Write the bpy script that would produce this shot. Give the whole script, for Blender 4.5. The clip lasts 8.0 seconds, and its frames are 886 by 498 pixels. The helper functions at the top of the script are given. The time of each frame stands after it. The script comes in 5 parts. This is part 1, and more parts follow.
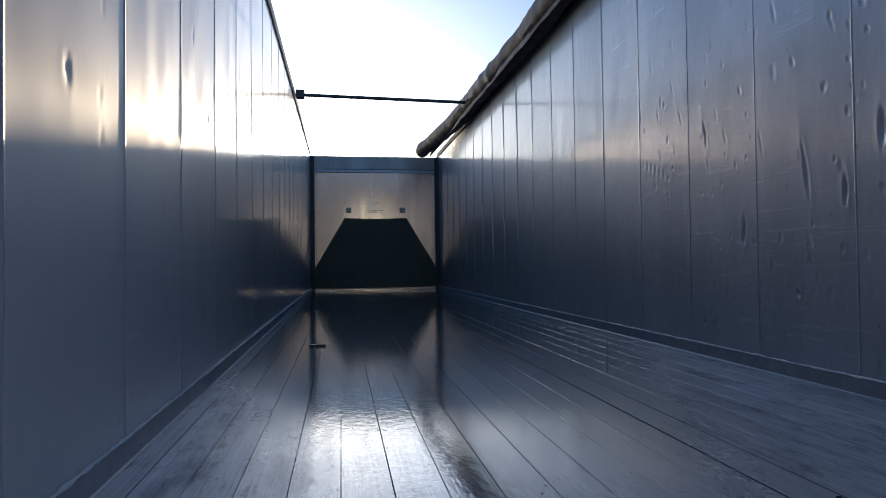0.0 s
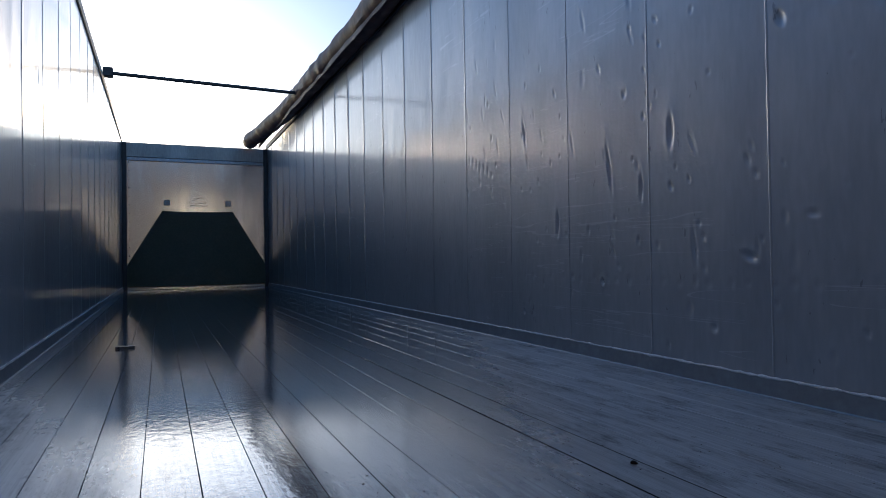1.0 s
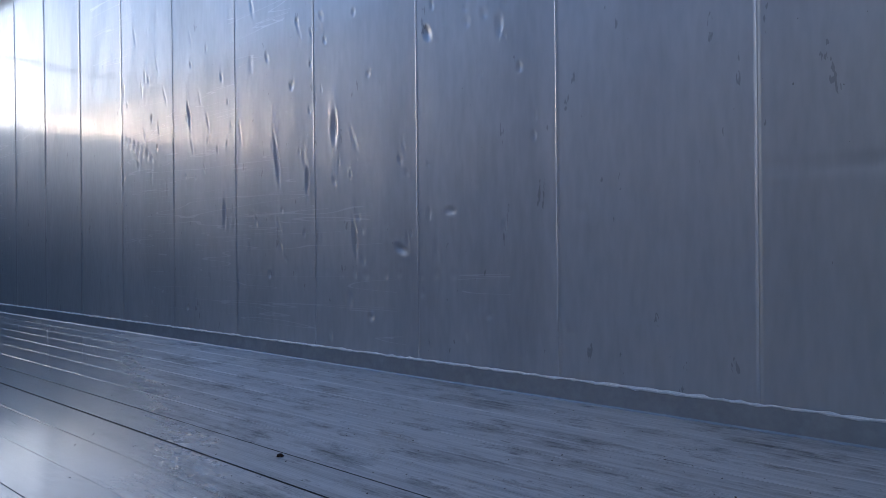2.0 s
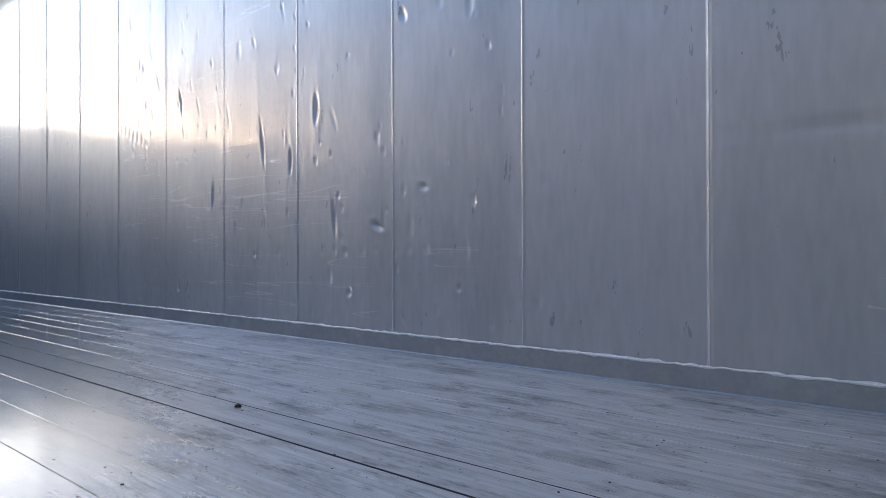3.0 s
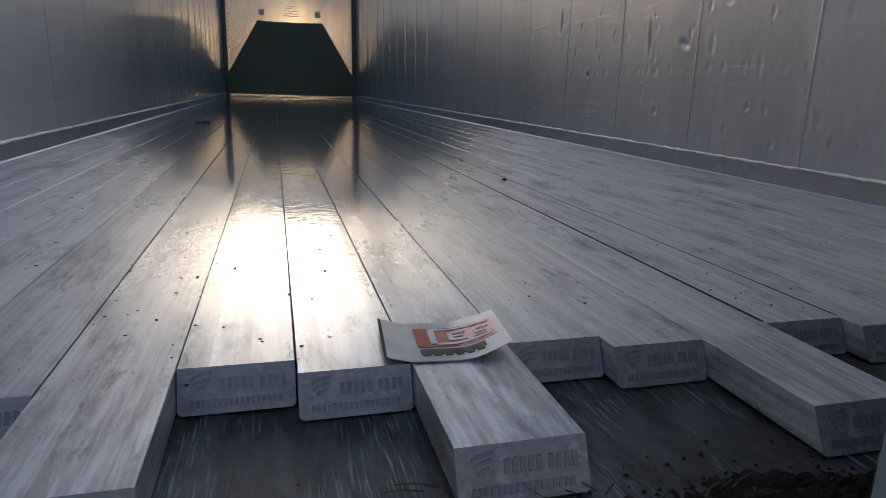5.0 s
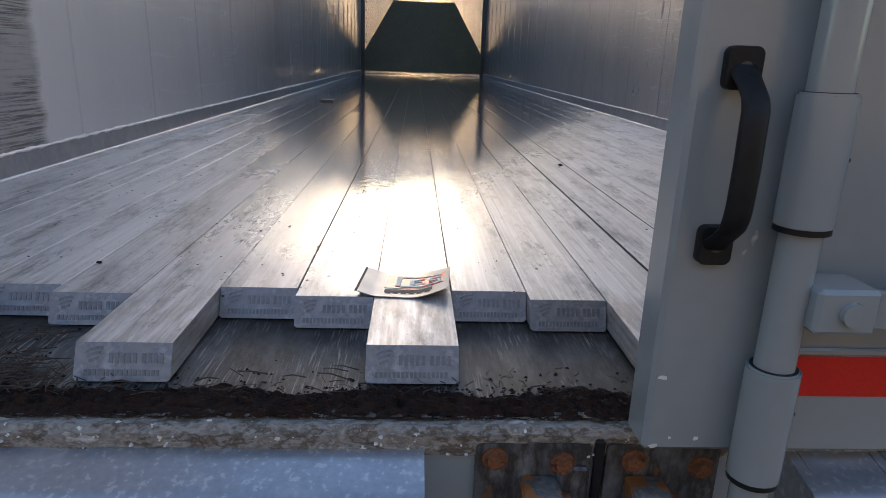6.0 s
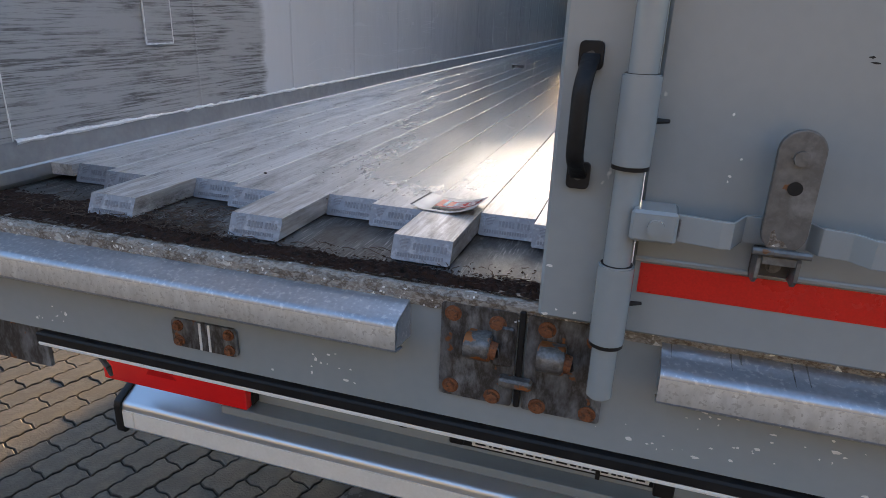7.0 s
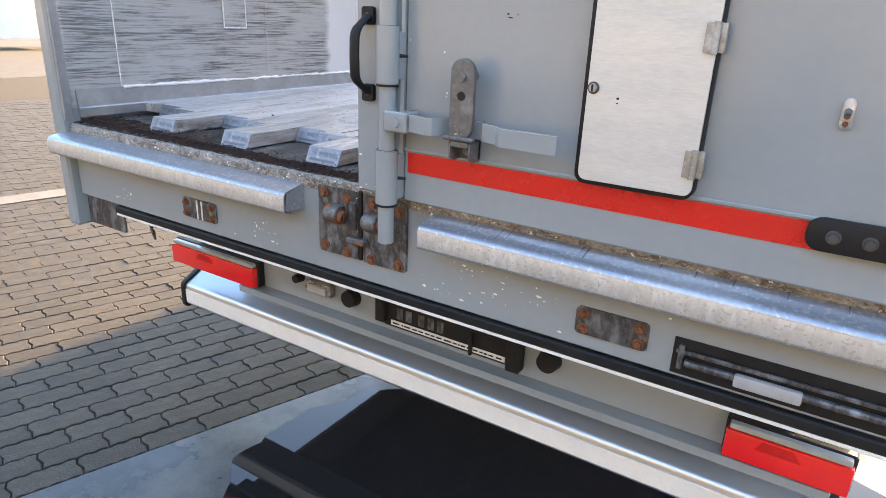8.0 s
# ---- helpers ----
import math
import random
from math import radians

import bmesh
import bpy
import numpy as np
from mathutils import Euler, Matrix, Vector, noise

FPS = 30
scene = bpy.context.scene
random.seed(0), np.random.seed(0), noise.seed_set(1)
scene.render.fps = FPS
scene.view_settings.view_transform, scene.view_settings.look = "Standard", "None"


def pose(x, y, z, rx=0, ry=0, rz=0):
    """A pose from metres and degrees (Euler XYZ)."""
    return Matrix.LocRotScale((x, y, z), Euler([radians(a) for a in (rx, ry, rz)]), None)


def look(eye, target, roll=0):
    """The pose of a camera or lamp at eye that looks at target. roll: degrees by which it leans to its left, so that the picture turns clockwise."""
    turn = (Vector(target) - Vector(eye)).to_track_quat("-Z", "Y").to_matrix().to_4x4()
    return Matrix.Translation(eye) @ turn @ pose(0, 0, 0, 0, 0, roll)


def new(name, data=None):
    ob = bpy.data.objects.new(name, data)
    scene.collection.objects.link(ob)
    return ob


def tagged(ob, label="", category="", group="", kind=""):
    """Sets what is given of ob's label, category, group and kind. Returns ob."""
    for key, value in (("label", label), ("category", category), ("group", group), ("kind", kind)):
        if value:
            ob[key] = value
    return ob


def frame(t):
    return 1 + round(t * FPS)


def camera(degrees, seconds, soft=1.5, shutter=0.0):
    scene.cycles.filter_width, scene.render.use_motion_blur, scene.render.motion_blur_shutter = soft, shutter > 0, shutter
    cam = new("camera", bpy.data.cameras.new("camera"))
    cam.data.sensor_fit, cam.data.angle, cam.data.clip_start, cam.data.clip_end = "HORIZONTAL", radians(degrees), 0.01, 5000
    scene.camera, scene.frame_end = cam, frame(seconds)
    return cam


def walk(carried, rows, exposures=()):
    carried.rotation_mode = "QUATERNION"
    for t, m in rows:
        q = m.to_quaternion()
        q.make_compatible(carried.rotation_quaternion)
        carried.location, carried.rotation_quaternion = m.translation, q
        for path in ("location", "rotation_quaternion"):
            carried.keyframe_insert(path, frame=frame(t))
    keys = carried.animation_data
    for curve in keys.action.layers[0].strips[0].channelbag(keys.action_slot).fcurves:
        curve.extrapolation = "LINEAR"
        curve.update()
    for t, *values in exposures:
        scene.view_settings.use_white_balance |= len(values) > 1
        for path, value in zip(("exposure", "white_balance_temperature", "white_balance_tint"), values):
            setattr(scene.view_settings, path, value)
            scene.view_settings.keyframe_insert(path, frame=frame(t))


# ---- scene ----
cam = camera(69.7, 8.0, 0.8)
PATH = [
    (0, (-0.675, 0.359, 0.51), (-0.358, 2.333, 0.554), -0.7),
    (0.5, (-0.668, 0.39, 0.472), (-0.138, 2.318, 0.51), -0.6),
    (1, (-0.637, 0.388, 0.484), (0.175, 2.215, 0.512), -0.9),
    (1.5, (-0.606, 0.353, 0.481), (0.596, 1.952, 0.5), -0.7),
    (2, (-0.548, 0.361, 0.477), (1.02, 1.603, 0.472), -0.6),
    (2.2, (-0.529, 0.352, 0.464), (1.112, 1.494, 0.453), -0.5),
    (3.3, (-0.48, 0.143, 0.329), (0.935, 1.555, 0.334), 0.0),
    (3.5, (-0.452, 0.091, 0.303), (0.828, 1.627, 0.281), 0.2),
    (4, (-0.398, 0.032, 0.263), (0.474, 1.81, -0.014), 1.0),
    (4.5, (-0.377, -0.126, 0.295), (0.251, 1.713, -0.178), 1.0),
    (4.7, (-0.363, -0.213, 0.283), (0.214, 1.638, -0.206), 1.1),
    (5.8, (-0.203, -0.586, 0.312), (-0.002, 1.333, -0.214), 2.3),
    (6, (-0.152, -0.628, 0.347), (-0.053, 1.285, -0.228), 2.0),
    (6.5, (-0.035, -0.777, 0.387), (-0.4, 1.067, -0.297), 2.1),
    (7, (0.209, -0.953, 0.393), (-0.332, 0.842, -0.303), 2.1),
    (7.5, (0.594, -1.081, 0.348), (-0.237, 0.602, -0.342), 2.3),
    (8, (1.048, -1.199, 0.348), (0.062, 0.401, -0.333), 2.5),
]
walk(cam, [(t, look(eye, aim, roll)) for t, eye, aim, roll in PATH],
     [(0, 0.67, 4500, 12), (0.5, 0.61, 4480, 12), (1.0, 0.73, 4450, 12), (1.5, 0.95, 4420, 13), (2.0, 1.85, 4550, 14), (2.2, 1.95, 4600, 14), (3.3, 2.7, 5350, 12),
      (4.0, 1.85, 5700, 11), (4.7, 1.75, 5700, 12), (5.8, 2.35, 5900, 15), (6.5, 2.65, 5850, 16), (7.2, 3.15, 5850, 14), (8, 4.1, 6050, 14)])

# ---- light ----
world = bpy.data.worlds.new("sky")
scene.world = world
world.use_nodes = True
wn = world.node_tree.nodes
sky = wn.new("ShaderNodeTexSky")
sky.sky_type = "NISHITA"
sky.sun_disc = False
sky.sun_elevation = radians(9.2)
sky.sun_rotation = radians(-2.5)
sky.dust_density = 1.2
sky.air_density = 1.0
wn["Background"].inputs["Strength"].default_value = 0.08
world.node_tree.links.new(sky.outputs[0], wn["Background"].inputs[0])
sun = new("sun", bpy.data.lights.new("sun", "SUN"))
sun.data.energy = 4.3
sun.data.angle = radians(0.6)
sun.data.color = (1.0, 0.62, 0.26)
sun.matrix_world = look((0.044 * 40, 40, 40 * math.tan(radians(9.2))), (0, 0, 0))

# ---- materials ----
PITCH, JOINT_0 = 0.118, -1.151
def material(name, base, rough=0.5, metal=0.0, tones=(), scale=6.0, stretch=(1, 1, 1), bump=0.0, bump_scale=60.0,
             rough_var=0.0, per_piece=0.0, spots=None, spot_scale=40.0, spot_size=0.62, coat=0.0, mottle=0.25):
    """A surface with a base colour, tones mixed in by noise at two scales, relief and uneven gloss."""
    m = bpy.data.materials.new(name)
    m.use_nodes = True
    n, l = m.node_tree.nodes, m.node_tree.links
    p = n["Principled BSDF"]
    p.inputs["Metallic"].default_value = metal
    p.inputs["Coat Weight"].default_value = coat
    p.inputs["Coat Roughness"].default_value = 0.15
    tc = n.new("ShaderNodeTexCoord")
    mp = n.new("ShaderNodeMapping")
    mp.inputs["Scale"].default_value = stretch
    l.new(tc.outputs["Object"], mp.inputs["Vector"])
    big = n.new("ShaderNodeTexNoise")
    big.inputs["Scale"].default_value = scale
    big.inputs["Detail"].default_value = 6
    big.inputs["Roughness"].default_value = 0.65
    l.new(mp.outputs[0], big.inputs["Vector"])
    ramp = n.new("ShaderNodeValToRGB")
    cols = [base, *tones] if tones else [base, tuple(c * 0.85 for c in base)]
    e = ramp.color_ramp.elements
    e[0].position, e[1].position = 0.36, 0.66
    e[0].color, e[1].color = (*cols[0], 1), (*cols[-1], 1)
    for i, c in enumerate(cols[1:-1]):
        k = e.new(0.36 + 0.3 * (i + 1) / (len(cols) - 1))
        k.color = (*c, 1)
    l.new(big.outputs["Fac"], ramp.inputs[0])
    colour = ramp.outputs[0]
    fine = n.new("ShaderNodeTexNoise")
    fine.inputs["Scale"].default_value = bump_scale
    fine.inputs["Detail"].default_value = 4
    l.new(mp.outputs[0], fine.inputs["Vector"])
    mix = n.new("ShaderNodeMix")
    mix.data_type, mix.blend_type = "RGBA", "OVERLAY"
    mix.inputs["Factor"].default_value = mottle
    l.new(colour, mix.inputs[6])
    l.new(fine.outputs["Fac"], mix.inputs[7])
    colour = mix.outputs[2]
    if spots:
        sp = n.new("ShaderNodeTexNoise")
        sp.inputs["Scale"].default_value = spot_scale
        sp.inputs["Detail"].default_value = 3
        l.new(tc.outputs["Object"], sp.inputs["Vector"])
        cut = n.new("ShaderNodeMapRange")
        cut.inputs["From Min"].default_value, cut.inputs["From Max"].default_value = spot_size, spot_size + 0.03
        l.new(sp.outputs["Fac"], cut.inputs["Value"])
        mx = n.new("ShaderNodeMix")
        mx.data_type = "RGBA"
        l.new(cut.outputs[0], mx.inputs["Factor"])
        l.new(colour, mx.inputs[6])
        mx.inputs[7].default_value = (*spots, 1)
        colour = mx.outputs[2]
    if per_piece:
        oi = n.new("ShaderNodeObjectInfo")
        hsv = n.new("ShaderNodeHueSaturation")
        mr = n.new("ShaderNodeMapRange")
        mr.inputs["To Min"].default_value, mr.inputs["To Max"].default_value = 1 - per_piece, 1 + per_piece
        l.new(oi.outputs["Random"], mr.inputs["Value"])
        l.new(mr.outputs[0], hsv.inputs["Value"])
        l.new(colour, hsv.inputs["Color"])
        colour = hsv.outputs[0]
    l.new(colour, p.inputs["Base Color"])
    rr = n.new("ShaderNodeMapRange")
    rr.inputs["From Min"].default_value, rr.inputs["From Max"].default_value = 0.3, 0.7
    rr.inputs["To Min"].default_value, rr.inputs["To Max"].default_value = max(rough - rough_var, 0.02), min(rough + rough_var, 1)
    l.new(big.outputs["Fac"], rr.inputs["Value"])
    l.new(rr.outputs[0], p.inputs["Roughness"])
    if bump:
        b = n.new("ShaderNodeBump")
        b.inputs["Strength"].default_value = bump
        b.inputs["Distance"].default_value = 0.004
        l.new(fine.outputs["Fac"], b.inputs["Height"])
        l.new(b.outputs[0], p.inputs["Normal"])
    return m


def scratched(m):
    """Adds long thin level scratches, in patches, to a wall sheet."""
    n, l = m.node_tree.nodes, m.node_tree.links
    p = n["Principled BSDF"]
    old = p.inputs["Base Color"].links[0].from_socket
    geo = n.new("ShaderNodeNewGeometry")
    def field(scale, stretch, tilt):
        mp = n.new("ShaderNodeMapping")
        mp.inputs["Scale"].default_value = stretch
        mp.inputs["Rotation"].default_value = (radians(tilt), 0, 0)
        l.new(geo.outputs["Position"], mp.inputs["Vector"])
        t = n.new("ShaderNodeTexNoise")
        t.inputs["Scale"].default_value, t.inputs["Detail"].default_value = scale, 2
        l.new(mp.outputs[0], t.inputs["Vector"])
        return t.outputs["Fac"]
    def step(op, a, b):
        k = n.new("ShaderNodeMath")
        k.operation = op
        for i, v in enumerate((a, b)):
            if isinstance(v, (int, float)):
                k.inputs[i].default_value = v
            else:
                l.new(v, k.inputs[i])
        return k.outputs[0]
    line = step("LESS_THAN", step("ABSOLUTE", step("SUBTRACT", field(1.0, (1, 0.5, 9), 4), 0.5), 0), 0.0035)
    line2 = step("LESS_THAN", step("ABSOLUTE", step("SUBTRACT", field(1.3, (1, 0.4, 12), -3), 0.47), 0), 0.0025)
    some = step("GREATER_THAN", field(1.1, (1, 1, 1), 0), 0.53)
    f = step("MULTIPLY", step("MAXIMUM", line, line2), step("MULTIPLY", some, 0.32))
    mix = n.new("ShaderNodeMix")
    mix.data_type = "RGBA"
    l.new(f, mix.inputs["Factor"])
    l.new(old, mix.inputs[6])
    mix.inputs[7].default_value = (0.82, 0.82, 0.83, 1)
    speck = step("GREATER_THAN", field(75, (1, 1, 0.6), 0), 0.775)
    smudge = step("MULTIPLY", step("GREATER_THAN", field(14, (1, 1.6, 0.5), 10), 0.70), step("GREATER_THAN", field(110, (1, 1, 0.3), 0), 0.55))
    dirt = n.new("ShaderNodeMix")
    dirt.data_type = "RGBA"
    l.new(step("MAXIMUM", step("MULTIPLY", speck, 0.7), step("MULTIPLY", smudge, 0.4)), dirt.inputs["Factor"])
    l.new(mix.outputs[2], dirt.inputs[6])
    dirt.inputs[7].default_value = (0.12, 0.115, 0.11, 1)
    l.new(dirt.outputs[2], p.inputs["Base Color"])


PANEL = material("satin_aluminium_sheet", (0.46, 0.463, 0.475), 0.47, 0.82, ((0.51, 0.513, 0.525), (0.44, 0.443, 0.455)), 1.3, (1, 1.6, 0.35), 0.012, 30, 0.03, coat=0.9, mottle=0.12)
upright = PANEL.node_tree.nodes.new("ShaderNodeCombineXYZ")
upright.inputs["Z"].default_value = 1.0
PANEL.node_tree.links.new(upright.outputs[0], PANEL.node_tree.nodes["Principled BSDF"].inputs["Tangent"])
PANEL.node_tree.nodes["Principled BSDF"].inputs["Anisotropic"].default_value = 0.4
PANEL.node_tree.nodes["Principled BSDF"].inputs["Coat Roughness"].default_value = 0.13
scratched(PANEL)
SKIRT = material("grey_skirting_metal", (0.37, 0.38, 0.395), 0.42, 0.6, ((0.32, 0.33, 0.345), (0.40, 0.41, 0.425)), 5, (1, 1, 1), 0.08, 60, 0.06, mottle=0.12)
WELD = material("bright_weld_bead", (0.90, 0.90, 0.90), 0.35, 0.1, ((0.74, 0.74, 0.74), (0.93, 0.93, 0.93)), 60, (1, 1, 1), 0.6, 120, 0.1)
PAINT = material("light_grey_vehicle_paint", (0.268, 0.298, 0.316), 0.18, 0.0, ((0.282, 0.312, 0.33), (0.256, 0.286, 0.303)), 0.9, (1, 1, 1), 0.006, 45, 0.05, spots=(0.74, 0.74, 0.72), spot_scale=19, spot_size=0.745, coat=0.5, mottle=0.05)
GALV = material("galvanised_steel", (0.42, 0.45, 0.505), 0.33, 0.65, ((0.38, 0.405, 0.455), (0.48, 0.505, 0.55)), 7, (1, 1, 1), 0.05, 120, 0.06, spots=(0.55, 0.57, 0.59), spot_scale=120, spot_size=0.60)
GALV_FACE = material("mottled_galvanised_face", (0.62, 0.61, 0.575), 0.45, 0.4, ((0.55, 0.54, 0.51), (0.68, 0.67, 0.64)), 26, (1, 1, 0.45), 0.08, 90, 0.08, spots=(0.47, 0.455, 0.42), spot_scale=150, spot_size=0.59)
RUST = material("rusty_bolt", (0.135, 0.052, 0.025), 0.8, 0.1, ((0.22, 0.085, 0.034), (0.065, 0.036, 0.025)), 90, (1, 1, 1), 0.7, 220, 0.1)
STEEL = material("dirty_bare_steel", (0.19, 0.203, 0.222), 0.5, 0.45, ((0.055, 0.05, 0.047), (0.27, 0.288, 0.31)), 17, (1, 1, 0.45), 0.35, 110, 0.12, spots=(0.24, 0.10, 0.04), spot_scale=26, spot_size=0.655, mottle=0.4)
KEEPER = material("zinc_keeper_with_rust", (0.20, 0.20, 0.20), 0.5, 0.4, ((0.10, 0.095, 0.09), (0.28, 0.28, 0.27)), 30, (1, 1, 1), 0.3, 140, 0.1, spots=(0.30, 0.11, 0.03), spot_scale=30, spot_size=0.54)
CAST = material("dull_cast_plank_end", (0.26, 0.285, 0.335), 0.42, 0.55, ((0.20, 0.222, 0.265), (0.31, 0.335, 0.385)), 40, (1, 1, 1), 0.3, 160, 0.1)
CASTMARK = material("dark_cast_marking", (0.185, 0.203, 0.24), 0.48, 0.5, ((0.15, 0.165, 0.198),), 60, (1, 1, 1), 0.3, 160, 0.1)
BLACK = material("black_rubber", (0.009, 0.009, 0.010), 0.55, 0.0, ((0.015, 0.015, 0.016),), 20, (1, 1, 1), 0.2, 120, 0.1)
BLACK.node_tree.nodes["Principled BSDF"].inputs["Specular IOR Level"].default_value = 0.3
TAPE = material("red_reflective_tape", (0.62, 0.02, 0.012), 0.28, 0.0, ((0.56, 0.018, 0.012),), 9, (1, 1, 1), 0.05, 300, 0.06)
LENS = material("red_lamp_plastic", (0.90, 0.014, 0.012), 0.08, 0.0, ((0.78, 0.012, 0.012),), 6, (1, 1, 1), 0.05, 220, 0.03, coat=0.8)
LENS_DARK = material("dark_red_lamp_plastic", (0.60, 0.010, 0.009), 0.15, 0.0, (), 6)
LENS_CLEAR = material("clear_lamp_plastic", (0.40, 0.41, 0.42), 0.18, 0.0, ((0.34, 0.35, 0.36),), 30)
CREAM = material("cream_bumper_strip", (0.82, 0.81, 0.77), 0.35, 0.0, ((0.76, 0.75, 0.71),), 8, (1, 1, 1), 0.1, 90, 0.08)
BUMPER = material("brushed_aluminium", (0.60, 0.64, 0.70), 0.30, 0.8, ((0.57, 0.61, 0.67),), 2, (1, 3, 3), 0.01, 60, 0.03, mottle=0.0)
MAT = material("dirty_ledge_plate", (0.055, 0.053, 0.051), 0.50, 0.15, ((0.022, 0.020, 0.018), (0.10, 0.10, 0.10)), 9, (1.6, 0.5, 1), 0.35, 70, 0.12)
DIRT = material("wet_dark_debris", (0.011, 0.007, 0.0055), 0.8, 0.0, ((0.030, 0.015, 0.010), (0.005, 0.004, 0.003)), 45, (1, 1, 1), 1.0, 180, 0.1)
DIRT.node_tree.nodes["Principled BSDF"].inputs["Specular IOR Level"].default_value = 0.2
TWIG = material("brown_straw", (0.030, 0.019, 0.013), 0.7, 0.0, ((0.075, 0.048, 0.032), (0.014, 0.009, 0.007)), 30)
CHALK = material("worn_pale_sill_edge", (0.29, 0.28, 0.26), 0.65, 0.0, ((0.10, 0.075, 0.055), (0.31, 0.30, 0.28), (0.19, 0.165, 0.14), (0.46, 0.455, 0.44)), 38, (0.6, 1, 1), 1.0, 140, 0.1, spots=(0.74, 0.74, 0.72), spot_scale=75, spot_size=0.66, mottle=0.6)
TARP = material("dark_green_tarpaulin", (0.165, 0.165, 0.105), 0.5, 0.0, ((0.20, 0.195, 0.125),), 2, (1, 1, 1), 0.2, 30, 0.1)
ROLL = material("brown_rolled_tarpaulin", (0.11, 0.052, 0.050), 0.55, 0.0, ((0.065, 0.036, 0.038), (0.15, 0.07, 0.062)), 3, (1, 1, 1), 0.5, 25, 0.1)
TAGSTEEL = material("dull_grey_cast_steel", (0.185, 0.19, 0.195), 0.5, 0.5, ((0.14, 0.14, 0.14), (0.23, 0.235, 0.24)), 24, (1, 1, 1), 0.2, 90, 0.08, spots=(0.20, 0.10, 0.05), spot_scale=45, spot_size=0.68)
DARKSTEEL = material("dark_painted_steel", (0.06, 0.06, 0.062), 0.5, 0.3, ((0.09, 0.09, 0.09),), 8, (1, 1, 1), 0.2, 80, 0.1)
BULK = material("weathered_bulkhead_sheet", (0.44, 0.43, 0.40), 0.42, 0.5, ((0.36, 0.35, 0.33), (0.50, 0.49, 0.46)), 1.5, (1, 1, 0.3), 0.1, 40, 0.08)
PAVER = material("concrete_paver", (0.034, 0.0295, 0.0235), 0.75, 0.0, ((0.0225, 0.0205, 0.0175), (0.046, 0.0395, 0.031)), 9, (1, 1, 1), 0.6, 120, 0.1, per_piece=0.28)
JOINT = material("dark_paving_joint", (0.009, 0.008, 0.006), 0.9, 0.0, ((0.016, 0.014, 0.011),), 30, (1, 1, 1), 0.6, 150)
SLAB = material("wet_concrete_slab", (0.065, 0.065, 0.064), 0.26, 0.0, ((0.032, 0.032, 0.032), (0.09, 0.09, 0.088)), 2.4, (1, 1, 1), 0.06, 90, 0.24)
WATER = material("rain_puddle", (0.012, 0.012, 0.013), 0.03, 0.0, (), 3)
HINGE = material("worn_zinc_hinge", (0.42, 0.42, 0.41), 0.45, 0.6, ((0.30, 0.29, 0.27), (0.5, 0.5, 0.49)), 25, (1, 1, 1), 0.2, 120, 0.1)
HATCH = material("brushed_hatch_sheet", (0.66, 0.67, 0.66), 0.42, 0.35, ((0.58, 0.59, 0.58),), 2.5, (1, 1, 6), 0.05, 60, 0.08)
SCREEN_WALL = material("dark_screen_wall", (0.052, 0.057, 0.064), 0.8, 0.0, ((0.044, 0.048, 0.054),), 0.8, (1, 1, 1), 0.2, 20)
KERB = material("pale_concrete_kerb", (0.15, 0.15, 0.147), 0.75, 0.0, ((0.11, 0.11, 0.108),), 5, (1, 1, 1), 0.3, 90)
ASPHALT = material("asphalt", (0.055, 0.055, 0.056), 0.85, 0.0, ((0.07, 0.07, 0.07),), 4, (1, 1, 1), 0.5, 150)
GLASSY = material("dark_window", (0.02, 0.022, 0.025), 0.06, 0.0, (), 3)
DRIP = material("grey_grime", (0.19, 0.195, 0.205), 0.5, 0.4, ((0.26, 0.27, 0.28), (0.10, 0.10, 0.105)), 90)
GRIME = material("black_joint_dirt", (0.012, 0.011, 0.010), 0.8, 0.0, ((0.03, 0.028, 0.026),), 12)
WHITE = material("white_label", (0.75, 0.75, 0.74), 0.45, 0.0, ((0.62, 0.62, 0.61),), 20)
PLASTER = material("far_vehicle_paint", (0.75, 0.75, 0.74), 0.3, 0.0, (), 2)


def rubbed_lines(m):
    """Fine pale lines rubbed bare along a dirty plate."""
    n, l = m.node_tree.nodes, m.node_tree.links
    p = n["Principled BSDF"]
    old = p.inputs["Base Color"].links[0].from_socket
    geo = n.new("ShaderNodeNewGeometry")
    out = []
    for scale, stretch, a, b in ((330, (1, 0.06, 1), 0.52, 0.66), (11, (1, 0.8, 1), 0.42, 0.62)):
        mp = n.new("ShaderNodeMapping")
        mp.inputs["Scale"].default_value = stretch
        l.new(geo.outputs["Position"], mp.inputs["Vector"])
        t = n.new("ShaderNodeTexNoise")
        t.inputs["Scale"].default_value, t.inputs["Detail"].default_value = scale, 4
        l.new(mp.outputs[0], t.inputs["Vector"])
        r = n.new("ShaderNodeMapRange")
        r.inputs["From Min"].default_value, r.inputs["From Max"].default_value = a, b
        l.new(t.outputs["Fac"], r.inputs["Value"])
        out.append(r.outputs[0])
    k = n.new("ShaderNodeMath")
    k.operation = "MULTIPLY"
    l.new(out[0], k.inputs[0]), l.new(out[1], k.inputs[1])
    mix = n.new("ShaderNodeMix")
    mix.data_type = "RGBA"
    l.new(k.outputs[0], mix.inputs["Factor"])
    l.new(old, mix.inputs[6])
    mix.inputs[7].default_value = (0.26, 0.25, 0.24, 1)
    l.new(mix.outputs[2], p.inputs["Base Color"])


rubbed_lines(MAT)


